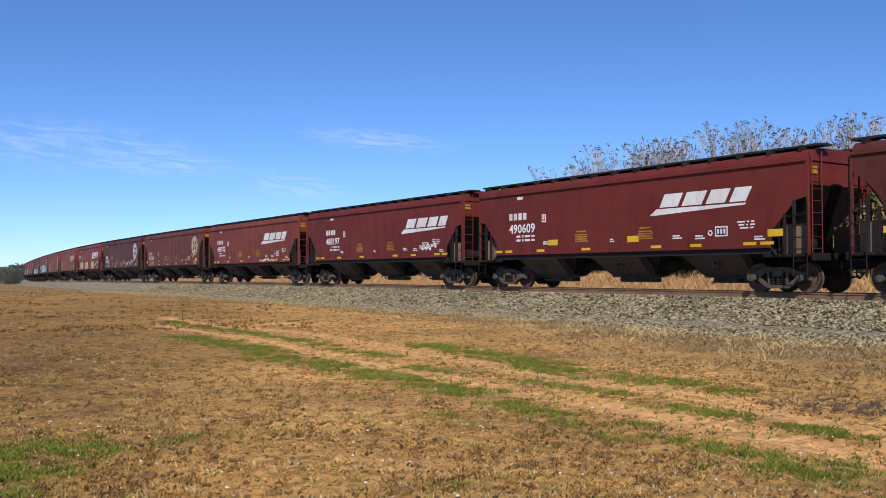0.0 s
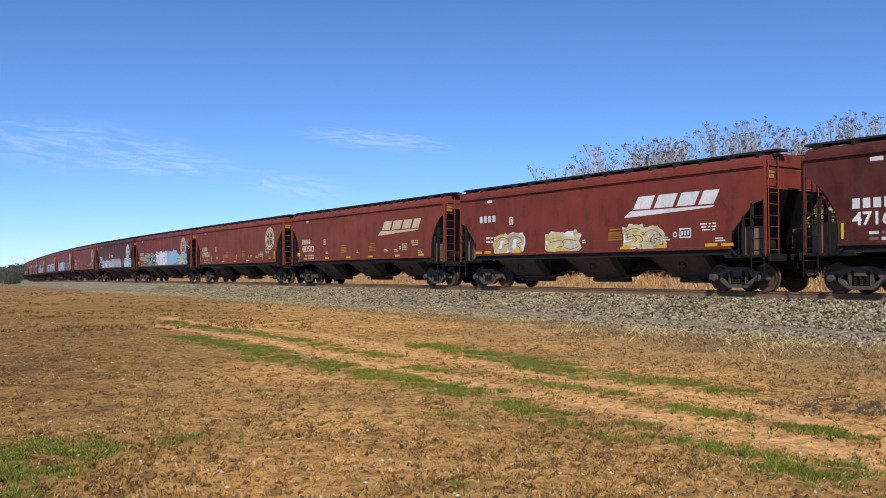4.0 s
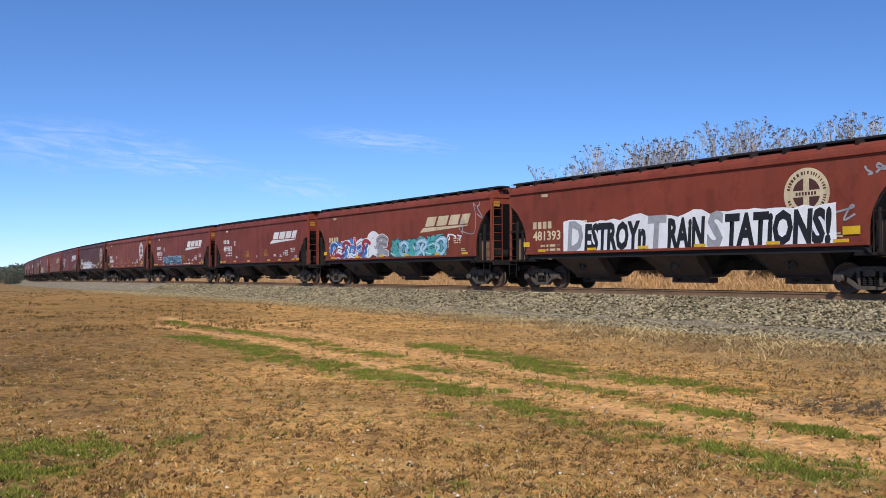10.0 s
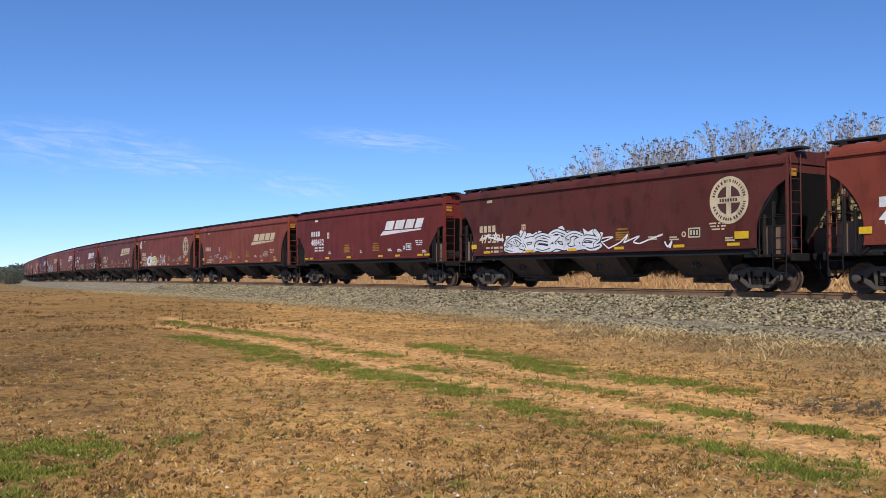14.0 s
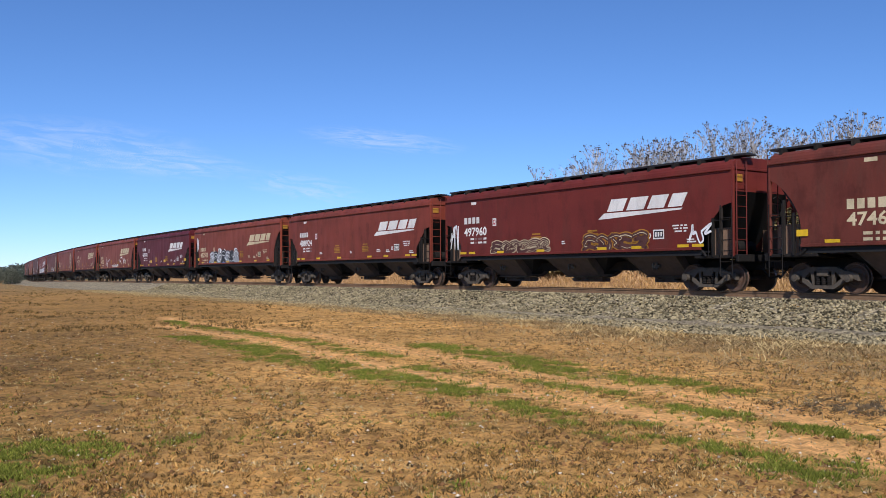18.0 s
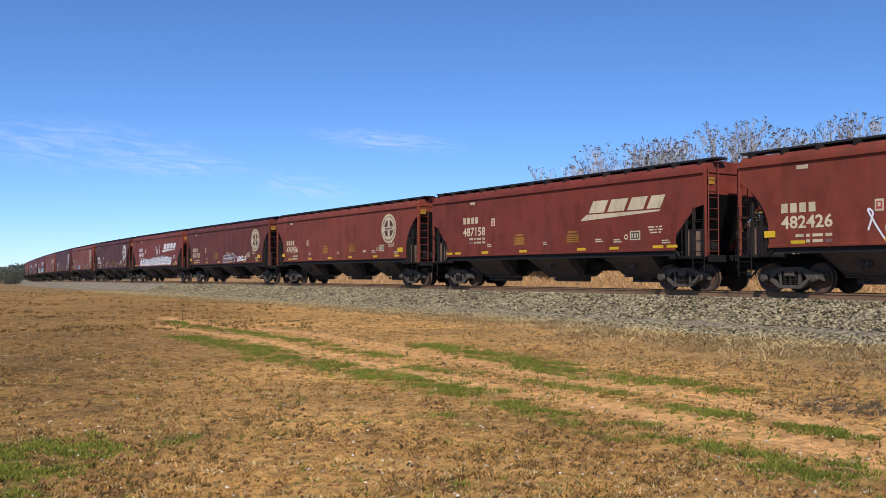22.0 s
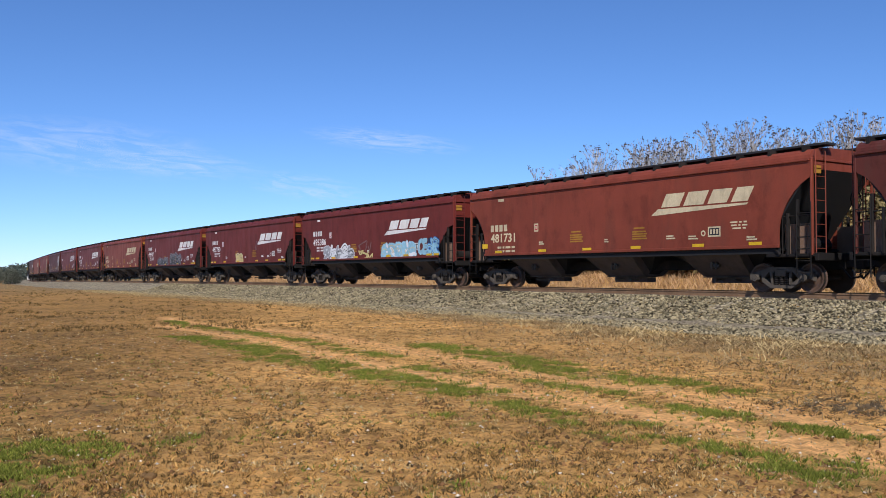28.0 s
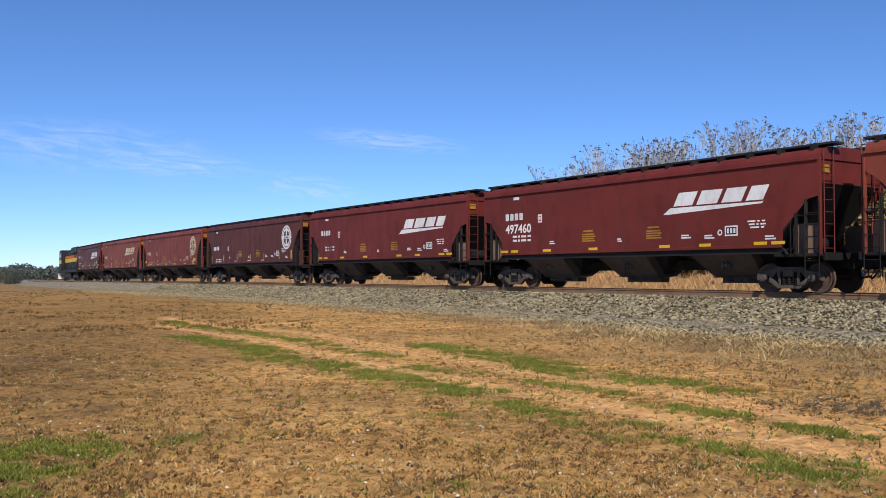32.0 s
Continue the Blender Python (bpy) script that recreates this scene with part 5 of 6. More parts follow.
def lettering(car, text, x0, x1, z, height, ink):
    ob = digits(text, x0, z, height, INKS[ink], car, 0.07, 0.10)
    ob.name = "graffiti_lettering"
    w = max(v.co.x for v in ob.data.vertices)
    ob.data.transform(Matrix.Diagonal(((x1 - x0) / w, 1, 1, 1)))
    ob.location.y = FILM - 0.0165


def graffiti(k, car):
    b = 1.46
    if k == 1:
        tag(car, 4.9, 6.3, 1.75, 2.1, "chalk", 1, 0.06)
    elif k == 2:
        tag(car, 2.2, 4.9, 1.44, 1.66, "chalk", 2, 0.07, 12)
        tag(car, 4.3, 5.2, 1.46, 1.64, "yellow", 3, 0.06, 4)
    elif k == 3:
        tag(car, -2.0, 1.8, 1.62, 2.3, "ghost", 4, 0.06, 8)
        tag(car, 2.2, 3.4, 1.6, 2.0, "ghost", 5, 0.05, 5)
    elif k == 4:
        tag(car, 0.6, 6.0, 1.62, 2.1, "grey", 6, 0.05, 12)
    elif k == 5:
        for i, x in enumerate((-5.6, -2.1, 2.3)):
            mural(car, x, x + 1.9, b, 2.35, ["straw", "cream"], "cream", "brown", 2, 50 + i, "chalk", label="three cream sprayed bubbles")
    elif k == 8:
        mural(car, -5.5, -1.4, b, 2.65, ["black"], "chalk", "chalk", 5, 8, "black", 0.3, "sprayed mural in black, white and pale blue")
        mural(car, -1.6, 2.0, b, 2.8, ["chalk"], "chalk", "black", 4, 9, "chalk", 0.3)
        mural(car, 1.9, 5.0, b, 2.75, ["sky"], "sky", "grey", 4, 10, "sky", 0.3)
        mural(car, 5.0, 7.8, b, 2.5, ["sky", "straw"], "sky", "black", 3, 12, "sky", 0.28)
        tag(car, 6.9, 8.6, 2.75, 3.7, "grey", 11, 0.05, 5)
    elif k == 9:
        mural(car, -5.7, 0.0, b, 2.4, ["chalk", "sky"], "navy", "navy", 6, 13, "chalk", 0.2, "white and blue sprayed letters")
        mural(car, 0.0, 3.6, b, 2.5, ["grey"], "chalk", "grey", 4, 14)
        mural(car, 5.3, 8.2, b, 2.35, ["sky"], "chalk", "navy", 3, 15, "chalk")
        tag(car, -2.3, -0.2, 2.55, 3.0, "chalk", 16, 0.06, 6)
        tag(car, 3.6, 5.2, 1.6, 2.1, "ghost", 17, 0.05, 5)
    elif k == 11:
        mural(car, -5.6, 0.8, b, 2.75, ["blue", "sky", "chalk"], "chalk", "navy", 7, 18, "blue", 0.3, "blue and white sprayed mural")
        mural(car, 0.8, 5.3, b, 2.6, ["black"], "chalk", "navy", 5, 19, None, 0.24)
        tag(car, 5.4, 6.4, 2.1, 2.5, "chalk", 20, 0.05, 4)
        tag(car, 7.0, 7.9, 1.7, 2.3, "chalk", 21, 0.06, 4)
    elif k == 12:
        f = Film()
        rng = random.Random(22)
        top = [(-5.31 + 0.353 * i, 2.62 + rng.uniform(-0.06, 0.06) + (0.16 if i in (1, 2, 11, 12, 19, 20) else 0.0)) for i in range(35)]
        f.poly([(-5.31, b), (6.70, b)] + top[::-1], "chalk", 4)
        f.finish("graffiti", car, "white sprayed panel with black lettering")
        for text, xa, xb, ink, z, high in (("D", -5.11, -4.14, "grey", 1.50, 1.16), ("ESTROYn", -4.09, -0.82, "black", 1.53, 0.98), ("T", -0.77, 0.18, "grey", 1.50, 1.16), ("RAiN", 0.18, 1.88, "black", 1.53, 0.98),
                                        ("S", 1.93, 2.63, "grey", 1.50, 1.16), ("TATiONS!", 2.68, 6.55, "black", 1.53, 1.0)):
            lettering(car, text, xa, xb, z, high, ink)
        tag(car, 5.5, 7.5, 2.1, 2.6, "grey", 23, 0.07, 6)
        tag(car, 7.6, 8.5, 3.4, 3.75, "grey", 24, 0.05, 4)
    elif k == 13:
        mural(car, -6.9, -2.2, b, 2.55, ["red", "blue", "chalk"], "chalk", "navy", 5, 25, "blue", 0.34, "red, blue and teal sprayed mural")
        mural(car, -2.3, -0.3, b, 2.95, ["chalk", "grey"], "chalk", "brown", 2, 26, None, 0.36)
        mural(car, 0.2, 5.2, b, 2.45, ["teal", "sky"], "navy", "chalk", 5, 27, "teal", 0.3)
        tag(car, 6.4, 8.4, 2.5, 3.8, "grey", 28, 0.05, 5)
        tag(car, 5.4, 6.6, 2.2, 2.5, "chalk", 29, 0.06, 5)
    elif k == 15:
        mural(car, -4.1, 1.2, b, 2.25, ["navy"], "sky", "sky", 6, 30, "sky", 0.26, "sprayed letters outlined in light blue")
        tag(car, 1.6, 3.8, 1.45, 1.6, "chalk", 31, 0.06, 9)
    elif k == 17:
        mural(car, -5.2, 0.6, b, 2.4, ["chalk"], "black", "black", 5, 32, "chalk", 0.3, "white sprayed letters edged in black")
        tag(car, -7.0, -5.4, 1.9, 2.4, "chalk", 33, 0.06, 5)
        tag(car, 0.6, 4.6, 1.5, 2.0, "chalk", 34, 0.05, 9)
    elif k == 19:
        tag(car, -6.5, -2.0, 1.6, 2.1, "grey", 35, 0.05, 9)
    elif k == 20:
        mural(car, -5.2, -2.4, b, 2.45, ["chalk", "straw"], "chalk", "brown", 2, 36, None, 0.3, "small white sprayed figure")
        tag(car, -2.3, -0.6, 1.6, 1.95, "grey", 37, 0.05, 5)
        tag(car, -1.0, 0.8, 1.5, 2.5, "chalk", 38, 0.08, 4)
        tag(car, 2.0, 4.4, 1.7, 2.2, "ghost", 39, 0.06, 5)
        tag(car, -8.1, -7.5, 3.2, 3.9, "chalk", 40, 0.09, 3)
    elif k == 22:
        mural(car, -4.6, -0.8, b, 2.1, ["umber"], "cream", "cream", 5, 41, None, 0.26, "dull brown sprayed letters")
        mural(car, 1.4, 4.6, b, 2.2, ["umber"], "ochre", "cream", 4, 42, None, 0.26)
        tag(car, 6.6, 7.6, 1.7, 2.4, "chalk", 43, 0.07, 4)
        tag(car, -8.0, -7.3, 1.6, 2.8, "chalk", 44, 0.06, 4)
    elif k == 24:
        mural(car, -4.9, 1.2, b, 2.5, ["grey", "black"], "black", "chalk", 6, 45, "chalk", 0.34, "black and white sprayed letters on a blue cloud")
        f = Film()
        f.poly([(-5.3, b), (-5.0, 1.75), (-4.2, 1.6), (0.6, 1.6), (1.3, 1.7), (1.7, b)], "blue", 3.8)
        f.finish("graffiti_base", car)
        tag(car, -8.1, -7.6, 2.6, 3.7, "chalk", 46, 0.08, 3)
    elif k == 26:
        tag(car, -4.4, -2.6, 1.5, 2.4, "chalk", 47, 0.07, 5)
        tag(car, 2.2, 3.9, 1.9, 2.5, "chalk", 48, 0.06, 5)
        tag(car, 4.1, 5.2, 1.9, 2.5, "chalk", 49, 0.06, 3)
        mural(car, -1.2, 1.8, b, 1.75, ["grey"], "chalk", "brown", 5, 51)
    elif k == 29:
        mural(car, 0.2, 2.3, 1.5, 2.2, ["umber"], "chalk", "chalk", 3, 52, None, 0.3, "white outlined sprayed letters")
        tag(car, 2.6, 4.8, 1.6, 2.2, "chalk", 53, 0.07, 5)
    elif k == 30:
        mural(car, -5.3, -1.6, b, 2.2, ["chalk"], "umber", "grey", 5, 54, None, 0.24, "white sprayed letters with a tag above")
        mural(car, -1.4, 5.2, b, 2.3, ["chalk"], "black", "grey", 7, 55, "chalk", 0.3)
        tag(car, 0.2, 1.9, 2.5, 3.3, "chalk", 56, 0.06, 4)
    elif k == 32:
        f = Film()
        f.stroke([(-6.5 + i * 0.3, 1.9 + 0.28 * math.sin(i * 0.33)) for i in range(46)], 0.05, "grey", 1)
        f.finish("graffiti_scrawl", car)
        mural(car, -2.4, -1.2, b, 2.0, ["blue"], "sky", "chalk", 2, 57)
        tag(car, 2.6, 4.4, 1.5, 1.9, "ghost", 58, 0.06, 5)
    elif k == 33:
        tag(car, -4.2, -1.4, 1.75, 2.2, "black", 59, 0.05, 7)
    elif k == 35:
        mural(car, -5.2, -1.6, b, 2.35, ["grey", "chalk"], "chalk", "black", 4, 60, None, 0.16, "grey bubble letters and blue lettering")
        tag(car, -1.0, 0.6, 1.9, 2.4, "ghost", 61, 0.06, 4)
        tag(car, -1.0, 0.8, 1.46, 1.85, "straw", 62, 0.1, 4)
        mural(car, 1.7, 5.0, b, 2.3, ["chalk", "sky", "sky"], "sky", "straw", 4, 63, "sky", 0.16)
        lettering(car, "CE", 5.25, 6.15, 1.62, 0.72, "sky")
        mural(car, 6.2, 7.2, b, 2.4, ["sky"], "blue", "black", 2, 64, "navy", 0.2)
    elif k == 36:
        mural(car, -1.7, -0.4, b, 2.2, ["straw"], "cream", "brown", 2, 65, None, 0.34, "small straw-yellow sprayed tag")
        tag(car, 2.0, 2.5, 2.3, 2.9, "ghost", 66, 0.04, 4)
    elif k == 37:
        mural(car, -3.9, -0.6, b, 2.15, ["black"], "grey", "grey", 5, 67, None, 0.36, "spiky dark sprayed letters edged in grey")
        mural(car, 0.1, 3.2, b, 2.5, ["black"], "grey", "grey", 4, 68, None, 0.4)
        tag(car, 3.3, 5.3, 1.7, 2.2, "ghost", 69, 0.05, 6)
    elif k == 42:
        tag(car, -6.0, 2.0, 1.5, 1.8, "ghost", 70, 0.06, 12)


# ---- the train: 46 cars and the engine that pushes at its tail ----
SPEED = 22.85
# the train's own small surges: seconds and metres ahead of the steady run
SURGE = [(0.0, 0.04), (1.0, 0.14), (2.0, -0.19), (3.0, -0.09), (3.5, -0.07), (5.5, 0.26), (6.0, 0.32), (7.0, 1.52), (8.0, 1.32), (9.0, 1.25), (10.0, 0.27), (11.0, 0.52), (12.0, 0.36), (13.0, 1.16), (14.0, -1.21), (14.5, 0.36), (16.5, -0.26), (17.0, 0.5), (18.0, -0.07), (19.0, -0.33), (20.0, 0.34), (21.0, 0.53), (22.0, 0.29), (23.0, 0.69), (24.0, 0.25), (25.0, -0.34), (25.5, -0.68), (27.5, -0.45), (28.0, -0.88), (29.0, 0.4), (30.0, -0.46), (31.0, 1.12), (32.0, 0.91)]

# kind of end, paint, mark (s slanted, c round), ink, number (0: not legible), reflectors (h, v upright, b with broad placards)
CARS = {
    -1: "C dark c cream 0 h", 0: "S fresh s white 490609 b", 1: "S fresh s white 488197 h", 2: "S oxide s white 488702 h", 3: "C umber c cream 472054 h", 4: "C dark c white 471655 v",
    5: "S oxide s white 0 h", 6: "C red s cream 483502 h", 7: "C red c cream 478376 v", 8: "C oxide c cream 479303 h", 9: "C dark c white 471866 v", 10: "C oxide c cream 479150 h",
    11: "C red c white 475117 h", 12: "C red c cream 481393 h", 13: "C red s cream 482603 h", 14: "S oxide s white 489362 h", 15: "S oxide s white 488724 h", 16: "C red c white 478848 h",
    17: "C dark c cream 475291 h", 18: "S fresh s white 488432 h", 19: "C red s cream 0 h", 20: "C oxide c cream 475224 h", 21: "C umber s cream 474671 h", 22: "S fresh s white 497960 h",
    23: "S oxide s white 488924 h", 24: "C red s cream 482502 h", 25: "S plum s white 489978 b", 26: "C red s cream 482426 h", 27: "S oxide s cream 487158 h", 28: "C red c cream 476956 h",
    29: "C umber c cream 476701 h", 30: "S oxide s white 487471 h", 31: "C dark c white 472350 v", 32: "C red c cream 0 h", 33: "C dark c white 473149 h", 34: "C red s cream 481731 h",
    35: "S fresh s white 495386 h", 36: "S fresh s white 497760 h", 37: "S fresh s white 495487 h", 38: "C red s cream 483316 h", 39: "S fresh s white 497460 h", 40: "S fresh s white 0 h",
    41: "C dark c white 0 v", 42: "C oxide c cream 0 h", 43: "C red s cream 0 h", 44: "S dark s white 0 b",
}
COATS = {"oxide": "mineral-brown", "fresh": "clean brown", "red": "faded red-brown", "dark": "grimy dark-brown", "umber": "deep umber-brown", "plum": "plum-brown"}
REACH = {}      # where each car's leading coupler stands on the line at the start
at = 18.73 - LENGTH["S"] - LENGTH["C"]
for n in sorted(CARS):
    REACH[n] = at
    at += LENGTH[CARS[n][0]]
REACH["engine"] = at


def car_s(k, t):
    """Distance along the line of the middle of car k at t seconds."""
    length = 22.3 if k == "engine" else LENGTH[CARS[k][0]]
    return REACH[k] + length / 2 - SPEED * t - float(np.interp(t, [a for a, b in SURGE], [b for a, b in SURGE]))


def car_pose(k, t):
    s = car_s(k, t)
    f, r = Vector(on_track(s - 6.95)[:3]), Vector(on_track(s + 6.95)[:3])
    d = f - r
    yaw = math.degrees(math.atan2(d.y, d.x))
    pitch = -math.degrees(math.atan2(d.z, math.hypot(d.x, d.y)))
    c = (f + r) / 2
    return pose(c.x, c.y, c.z, 0, pitch, yaw)


TRAIN = []
PROTO = {}


def train():
    for k in sorted(CARS):
        shape, coat, mark, ink, number, style = CARS[k].split()
        curved = shape == "C"
        if (shape, coat) not in PROTO:
            PROTO[shape, coat] = hopper_car(BROWNS[coat], curved)
            PROTO[shape, coat].matrix_basis = car_pose(k, 0.0)
    first = dict(PROTO)
    made = {}
    for k in sorted(CARS):
        shape, coat, mark, ink, number, style = CARS[k].split()
        if first.get((shape, coat)):
            first[shape, coat] = None
            made[k] = PROTO[shape, coat]
        else:
            made[k] = copy_thing(PROTO[shape, coat], car_pose(k, 0.0))
    for k in sorted(CARS):
        shape, coat, mark, ink, number, style = CARS[k].split()
        curved, car, rng = shape == "C", made[k], random.Random(k)
        if mark == "s":
            word_emblem(car, ink, (0.12 if curved else 0.0) + EMBLEM_AT.get(k, 0.0))
        else:
            round_emblem(car, ink, 6.66 + EMBLEM_AT.get(k, 0.0))
        left = NUMBER_AT.get(k, -7.25 if curved else -6.85)
        stencils(car, curved, ink, rng, left)
        if number != "0":
            digits(number, left, 1.98 if curved else 2.34, 0.38, INKS[ink], car)
        reflectors(car, curved, style, mark)
        graffiti(k, car)
        what = "slanted white emblem" if mark == "s" else "round emblem"
        if any(c.name.startswith("graffiti") and not c.name.startswith("graffiti_scrawl") for c in car.children):
            tail = " and graffiti"
        elif any(c.name.startswith("graffiti") for c in car.children):
            tail = " and scrawl"
        else:
            tail = ""
        tagged(car, f"{COATS[coat]} covered hopper car with {what}{tail}", "railway car", "cars of the grain train")
        TRAIN.append((k, car))


train()


# ---- the pushing engine at the tail ----
def engine():
    root = new("locomotive")
    orange = paint("engine_orange_paint", (0.55, 0.17, 0.02), amount=0.4)
    black = paint("engine_black_paint", (0.025, 0.022, 0.02), amount=0.4)
    L = 11.15
    bm = bmesh.new()
    box(bm, -L + 0.5, L - 0.5, -1.5, 1.5, 1.15, 1.5, 0.03)
    part("underframe", bm, black, root)
    bm = bmesh.new()
    box(bm, -6.2, L - 1.2, -0.95, 0.95, 1.5, 3.0, 0.03)
    hood = part("long_hood", bm, black, root, "black long hood")
    bm = bmesh.new()
    box(bm, -6.2, L - 1.2, -0.97, 0.97, 3.6, 4.45, 0.12)
    part("hood_top", bm, black, hood)
    bm = bmesh.new()
    box(bm, -6.2, L - 1.2, -0.96, 0.96, 3.0, 3.6, 0.01)
    part("hood_band", bm, orange, hood)
    bm = bmesh.new()
    box(bm, -6.3, L - 1.1, -1.0, -0.975, 2.65, 3.15)
    part("yellow_stripe", bm, YELLOW, hood)
    bm = bmesh.new()
    box(bm, 4.2, L - 1.4, -1.45, 1.45, 3.7, 4.6, 0.1)
    part("radiator_wing", bm, black, hood)
    for i in range(8):
        bm = bmesh.new()
        x = -5.4 + i * 1.7
        box(bm, x, x + 1.5, -0.99, -0.95, 1.7, 2.7, 0.02)
        part("hood_door", bm, black, hood)
    bm = bmesh.new()
    prism(bm, [(-9.0, 1.5), (-6.2, 1.5), (-6.2, 4.55), (-8.6, 4.55), (-9.0, 4.2)], -1.5, 1.5)
    bmesh.ops.recalc_face_normals(bm, faces=bm.faces)
    cab = part("cab", bm, black, root)
    bm = bmesh.new()
    box(bm, -8.9, -6.25, -1.53, -1.49, 2.55, 3.1)
    part("cab_stripe", bm, YELLOW, cab)
    bm = bmesh.new()
    box(bm, -8.9, -6.25, -1.53, -1.49, 1.9, 2.5)
    part("cab_panel", bm, black, cab)
    glass = plain("dark_cab_glass", (0.02, 0.025, 0.03), 0.08, 0.0)
    for x in (-8.3, -7.2):
        bm = bmesh.new()
        box(bm, x, x + 0.8, -1.53, -1.49, 3.35, 4.1, 0.02)
        part("cab_window", bm, glass, cab)
    bm = bmesh.new()
    prism(bm, [(-10.6, 1.5), (-9.0, 1.5), (-9.0, 3.3), (-10.3, 3.1)], -1.0, 1.0)
    bmesh.ops.recalc_face_normals(bm, faces=bm.faces)
    part("nose", bm, black, root)
    bm = bmesh.new()
    prism(bm, [(-10.9, 0.25), (-10.6, 0.25), (-10.5, 1.2), (-10.7, 1.2)], -1.45, 1.45)
    bmesh.ops.recalc_face_normals(bm, faces=bm.faces)
    part("snow_plough", bm, WHITE, root, "white plough plate")
    bm = bmesh.new()
    box(bm, -3.4, 3.0, -1.35, 1.35, 0.4, 1.15, 0.12)
    part("fuel_tank", bm, black, root)
    for i in range(9):
        bm = bmesh.new()
        x = -5.8 + i * 1.9
        rod(bm, (x, -1.5, 1.5), (x, -1.5, 2.55), 0.02, 5)
        part("rail_post", bm, black, root)
    bm = bmesh.new()
    rod(bm, (-5.8, -1.5, 2.55), (9.4, -1.5, 2.55), 0.02, 5)
    part("handrail", bm, black, root)
    for xc in (-6.9, 6.9):
        for side in (-1, 1):
            bm = bmesh.new()
            prism(bm, [(xc - 2.3, 0.45), (xc + 2.3, 0.45), (xc + 2.3, 0.75), (xc + 1.6, 0.95), (xc - 1.6, 0.95), (xc - 2.3, 0.75)], side * 1.05 - 0.08, side * 1.05 + 0.08)
            bmesh.ops.recalc_face_normals(bm, faces=bm.faces)
            part("bogie_frame", bm, TRUCK, root)
        for dx in (-1.85, 0, 1.85):
            bm = bmesh.new()
            for side in (-1, 1):
                rod(bm, (xc + dx, side * 0.69, 0.52), (xc + dx, side * 0.82, 0.52), 0.52, 24)
            rod(bm, (xc + dx, -0.7, 0.52), (xc + dx, 0.7, 0.52), 0.09, 8)
            part("wheelset", bm, WHEEL, root)
    root.matrix_basis = car_pose("engine", 0.0)
    tagged(root, "dark diesel locomotive with orange band and yellow stripe", "locomotive")
    TRAIN.append(("engine", root))


engine()


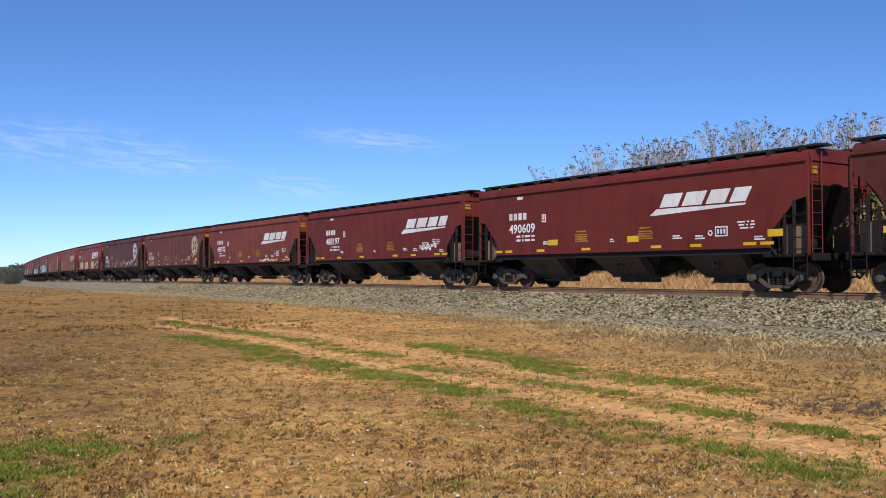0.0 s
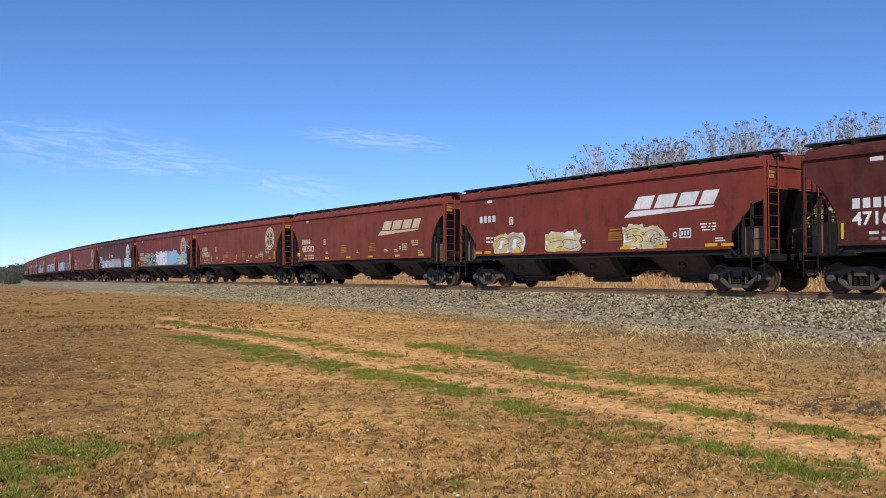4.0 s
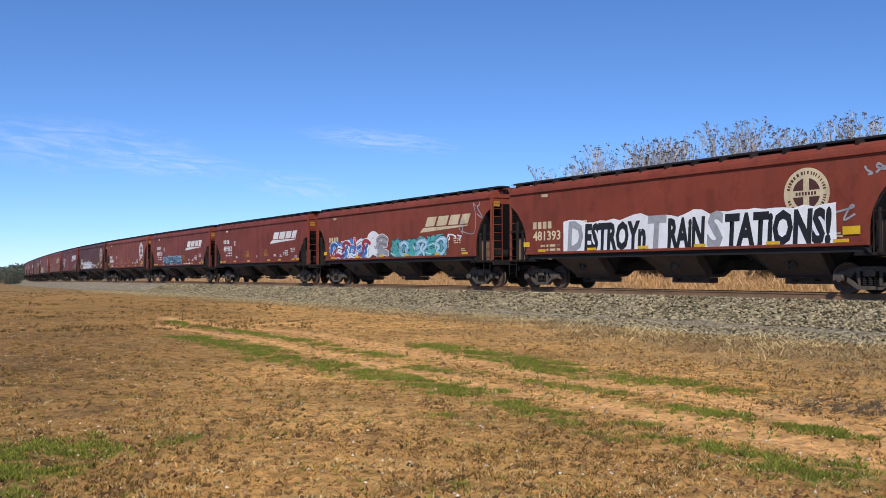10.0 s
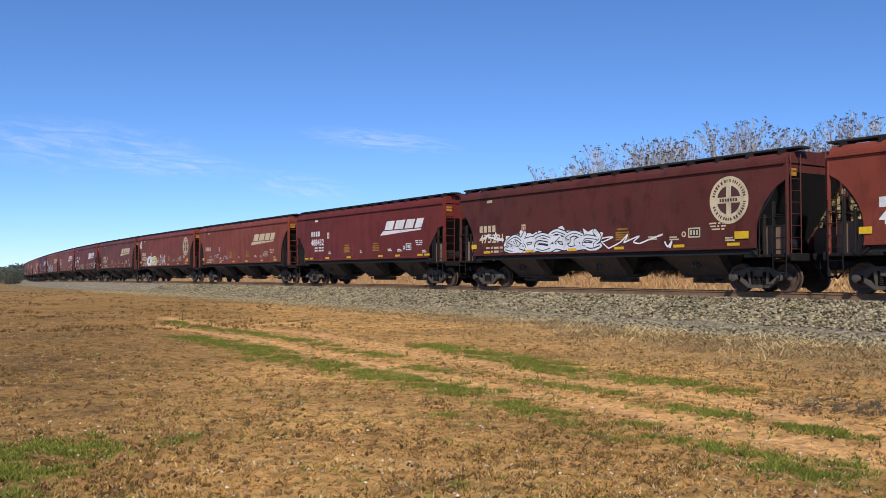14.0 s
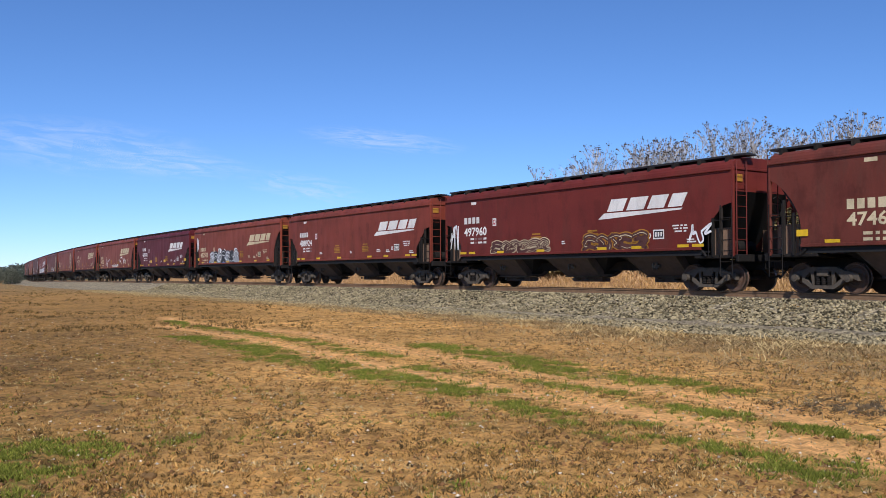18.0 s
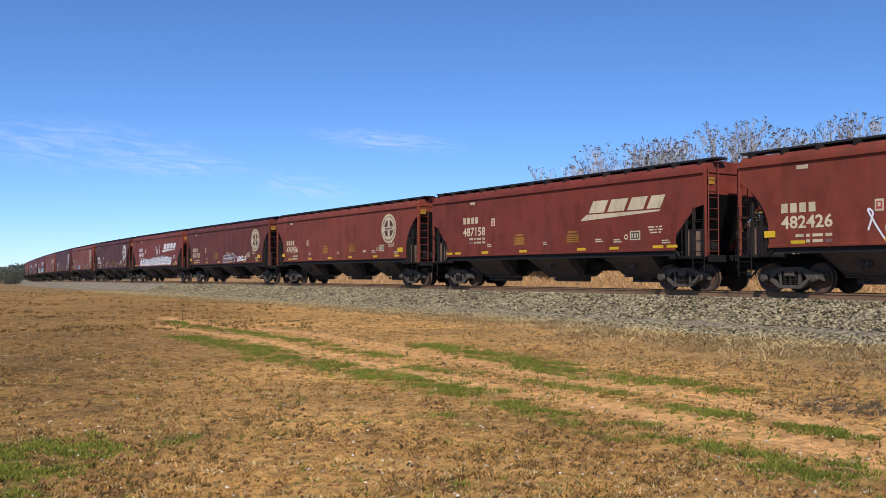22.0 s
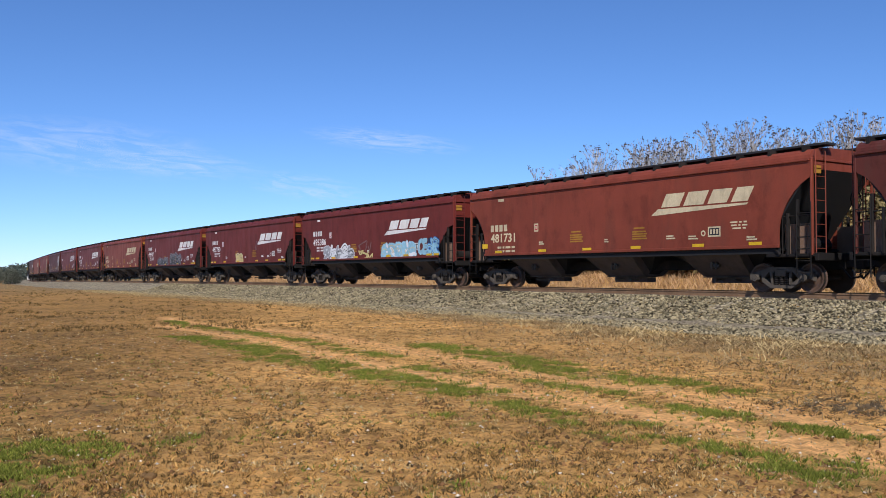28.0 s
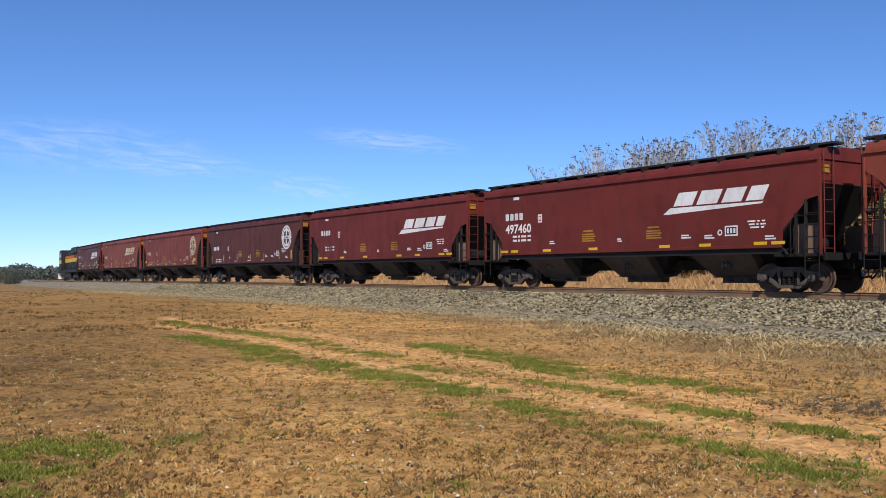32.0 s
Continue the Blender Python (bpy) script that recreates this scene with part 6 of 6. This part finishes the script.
# ---- thin cirrus, drifting slowly ----
def cirrus_mat(seed):
    m, t, b = nodes("thin_cirrus")
    out = [n for n in t.nodes if n.type == "OUTPUT_MATERIAL"][0]
    c = t.nodes.new("ShaderNodeTexCoord")
    mp = t.nodes.new("ShaderNodeMapping")
    mp.inputs["Location"].default_value = (seed * 3.1, seed * 1.7, 0)
    mp.inputs["Scale"].default_value = (2.4, 2.6, 1)
    t.links.new(c.outputs["Generated"], mp.inputs[0])
    n = add(t, "TexNoise", Scale=2.2, Detail=9, Roughness=0.62, Distortion=0.9)
    t.links.new(mp.outputs[0], n.inputs["Vector"])
    # soft rim: fades towards the sheet's outline
    g = t.nodes.new("ShaderNodeTexGradient")
    g.gradient_type = "SPHERICAL"
    m2 = t.nodes.new("ShaderNodeMapping")
    m2.inputs["Location"].default_value = (-1, -1, 0)
    m2.inputs["Scale"].default_value = (2, 2, 0)
    t.links.new(c.outputs["Generated"], m2.inputs[0])
    t.links.new(m2.outputs[0], g.inputs[0])
    a = ramp(t, n.outputs["Fac"], [(0.42, (0, 0, 0)), (0.78, (1, 1, 1))])
    k = mix(t, 1.0, a, ramp(t, g.outputs["Fac"], [(0.0, (0, 0, 0)), (0.6, (1, 1, 1))]), "MULTIPLY")
    k = mix(t, 1.0, k, (0.5, 0.5, 0.5), "MULTIPLY")
    em = add(t, "Emission", Strength=0.85)
    em.inputs[0].default_value = (0.86, 0.93, 1.0, 1)
    tr = t.nodes.new("ShaderNodeBsdfTransparent")
    mx = t.nodes.new("ShaderNodeMixShader")
    t.links.new(k, mx.inputs[0])
    t.links.new(tr.outputs[0], mx.inputs[1])
    t.links.new(em.outputs[0], mx.inputs[2])
    t.links.new(mx.outputs[0], out.inputs["Surface"])
    return m


CLOUDS = []


def cirrus():
    D = 4200.0
    for i, (cx, cy, w, h, tilt) in enumerate([(-0.405, 0.142, 0.34, 0.070, 6), (-0.31, 0.124, 0.22, 0.035, 5), (-0.165, 0.098, 0.16, 0.035, 9), (-0.075, 0.150, 0.20, 0.030, 6)]):
        me = mesh_of("cirrus_cloud", [(-w * D / 2, -h * D / 2, 0), (w * D / 2, -h * D / 2, 0), (w * D / 2, h * D / 2, 0), (-w * D / 2, h * D / 2, 0)], [(0, 1, 2, 3)], cirrus_mat(i + 1))
        ob = new("cirrus_backdrop", me)
        ob.matrix_basis = pose(cx * D, D, cy * D, 90, tilt, 0)
        ob.visible_shadow = False
        tagged(ob, "thin white cirrus streak in a clear sky", "cloud", kind="structure")
        CLOUDS.append((ob, cx * D, cy * D, D, tilt))


cirrus()


# ---- everything that moves ----
def motions():
    stops = sorted({round(i * 0.5, 2) for i in range(65)})
    for k, car in TRAIN:
        walk(car, [(t, car_pose(k, t)) for t in stops])
    # wheelsets roll under the cars, all alike
    for dx in (-0.89, 0.89):
        axles = [o for k, car in TRAIN for o in car.children_recursive if o.name.startswith("wheelset") and abs(o.location.x - dx) < 0.01]
        walk(axles[0], [(i / FPS, pose(dx, 0, 0.457, 0, 88.0 * i % 360, 0)) for i in range(32 * FPS + 1)])
        roll = axles[0].animation_data
        for ob in axles[1:]:
            ob.rotation_mode = "QUATERNION"
            ob.animation_data_create()
            ob.animation_data.action = roll.action
            ob.animation_data.action_slot = roll.action_slot
    for ob, x, z, d, tilt in CLOUDS:
        walk(ob, [(0.0, pose(x, d, z, 90, tilt, 0)), (32.0, pose(x + 60, d, z - 4, 90, tilt, 0))])


motions()
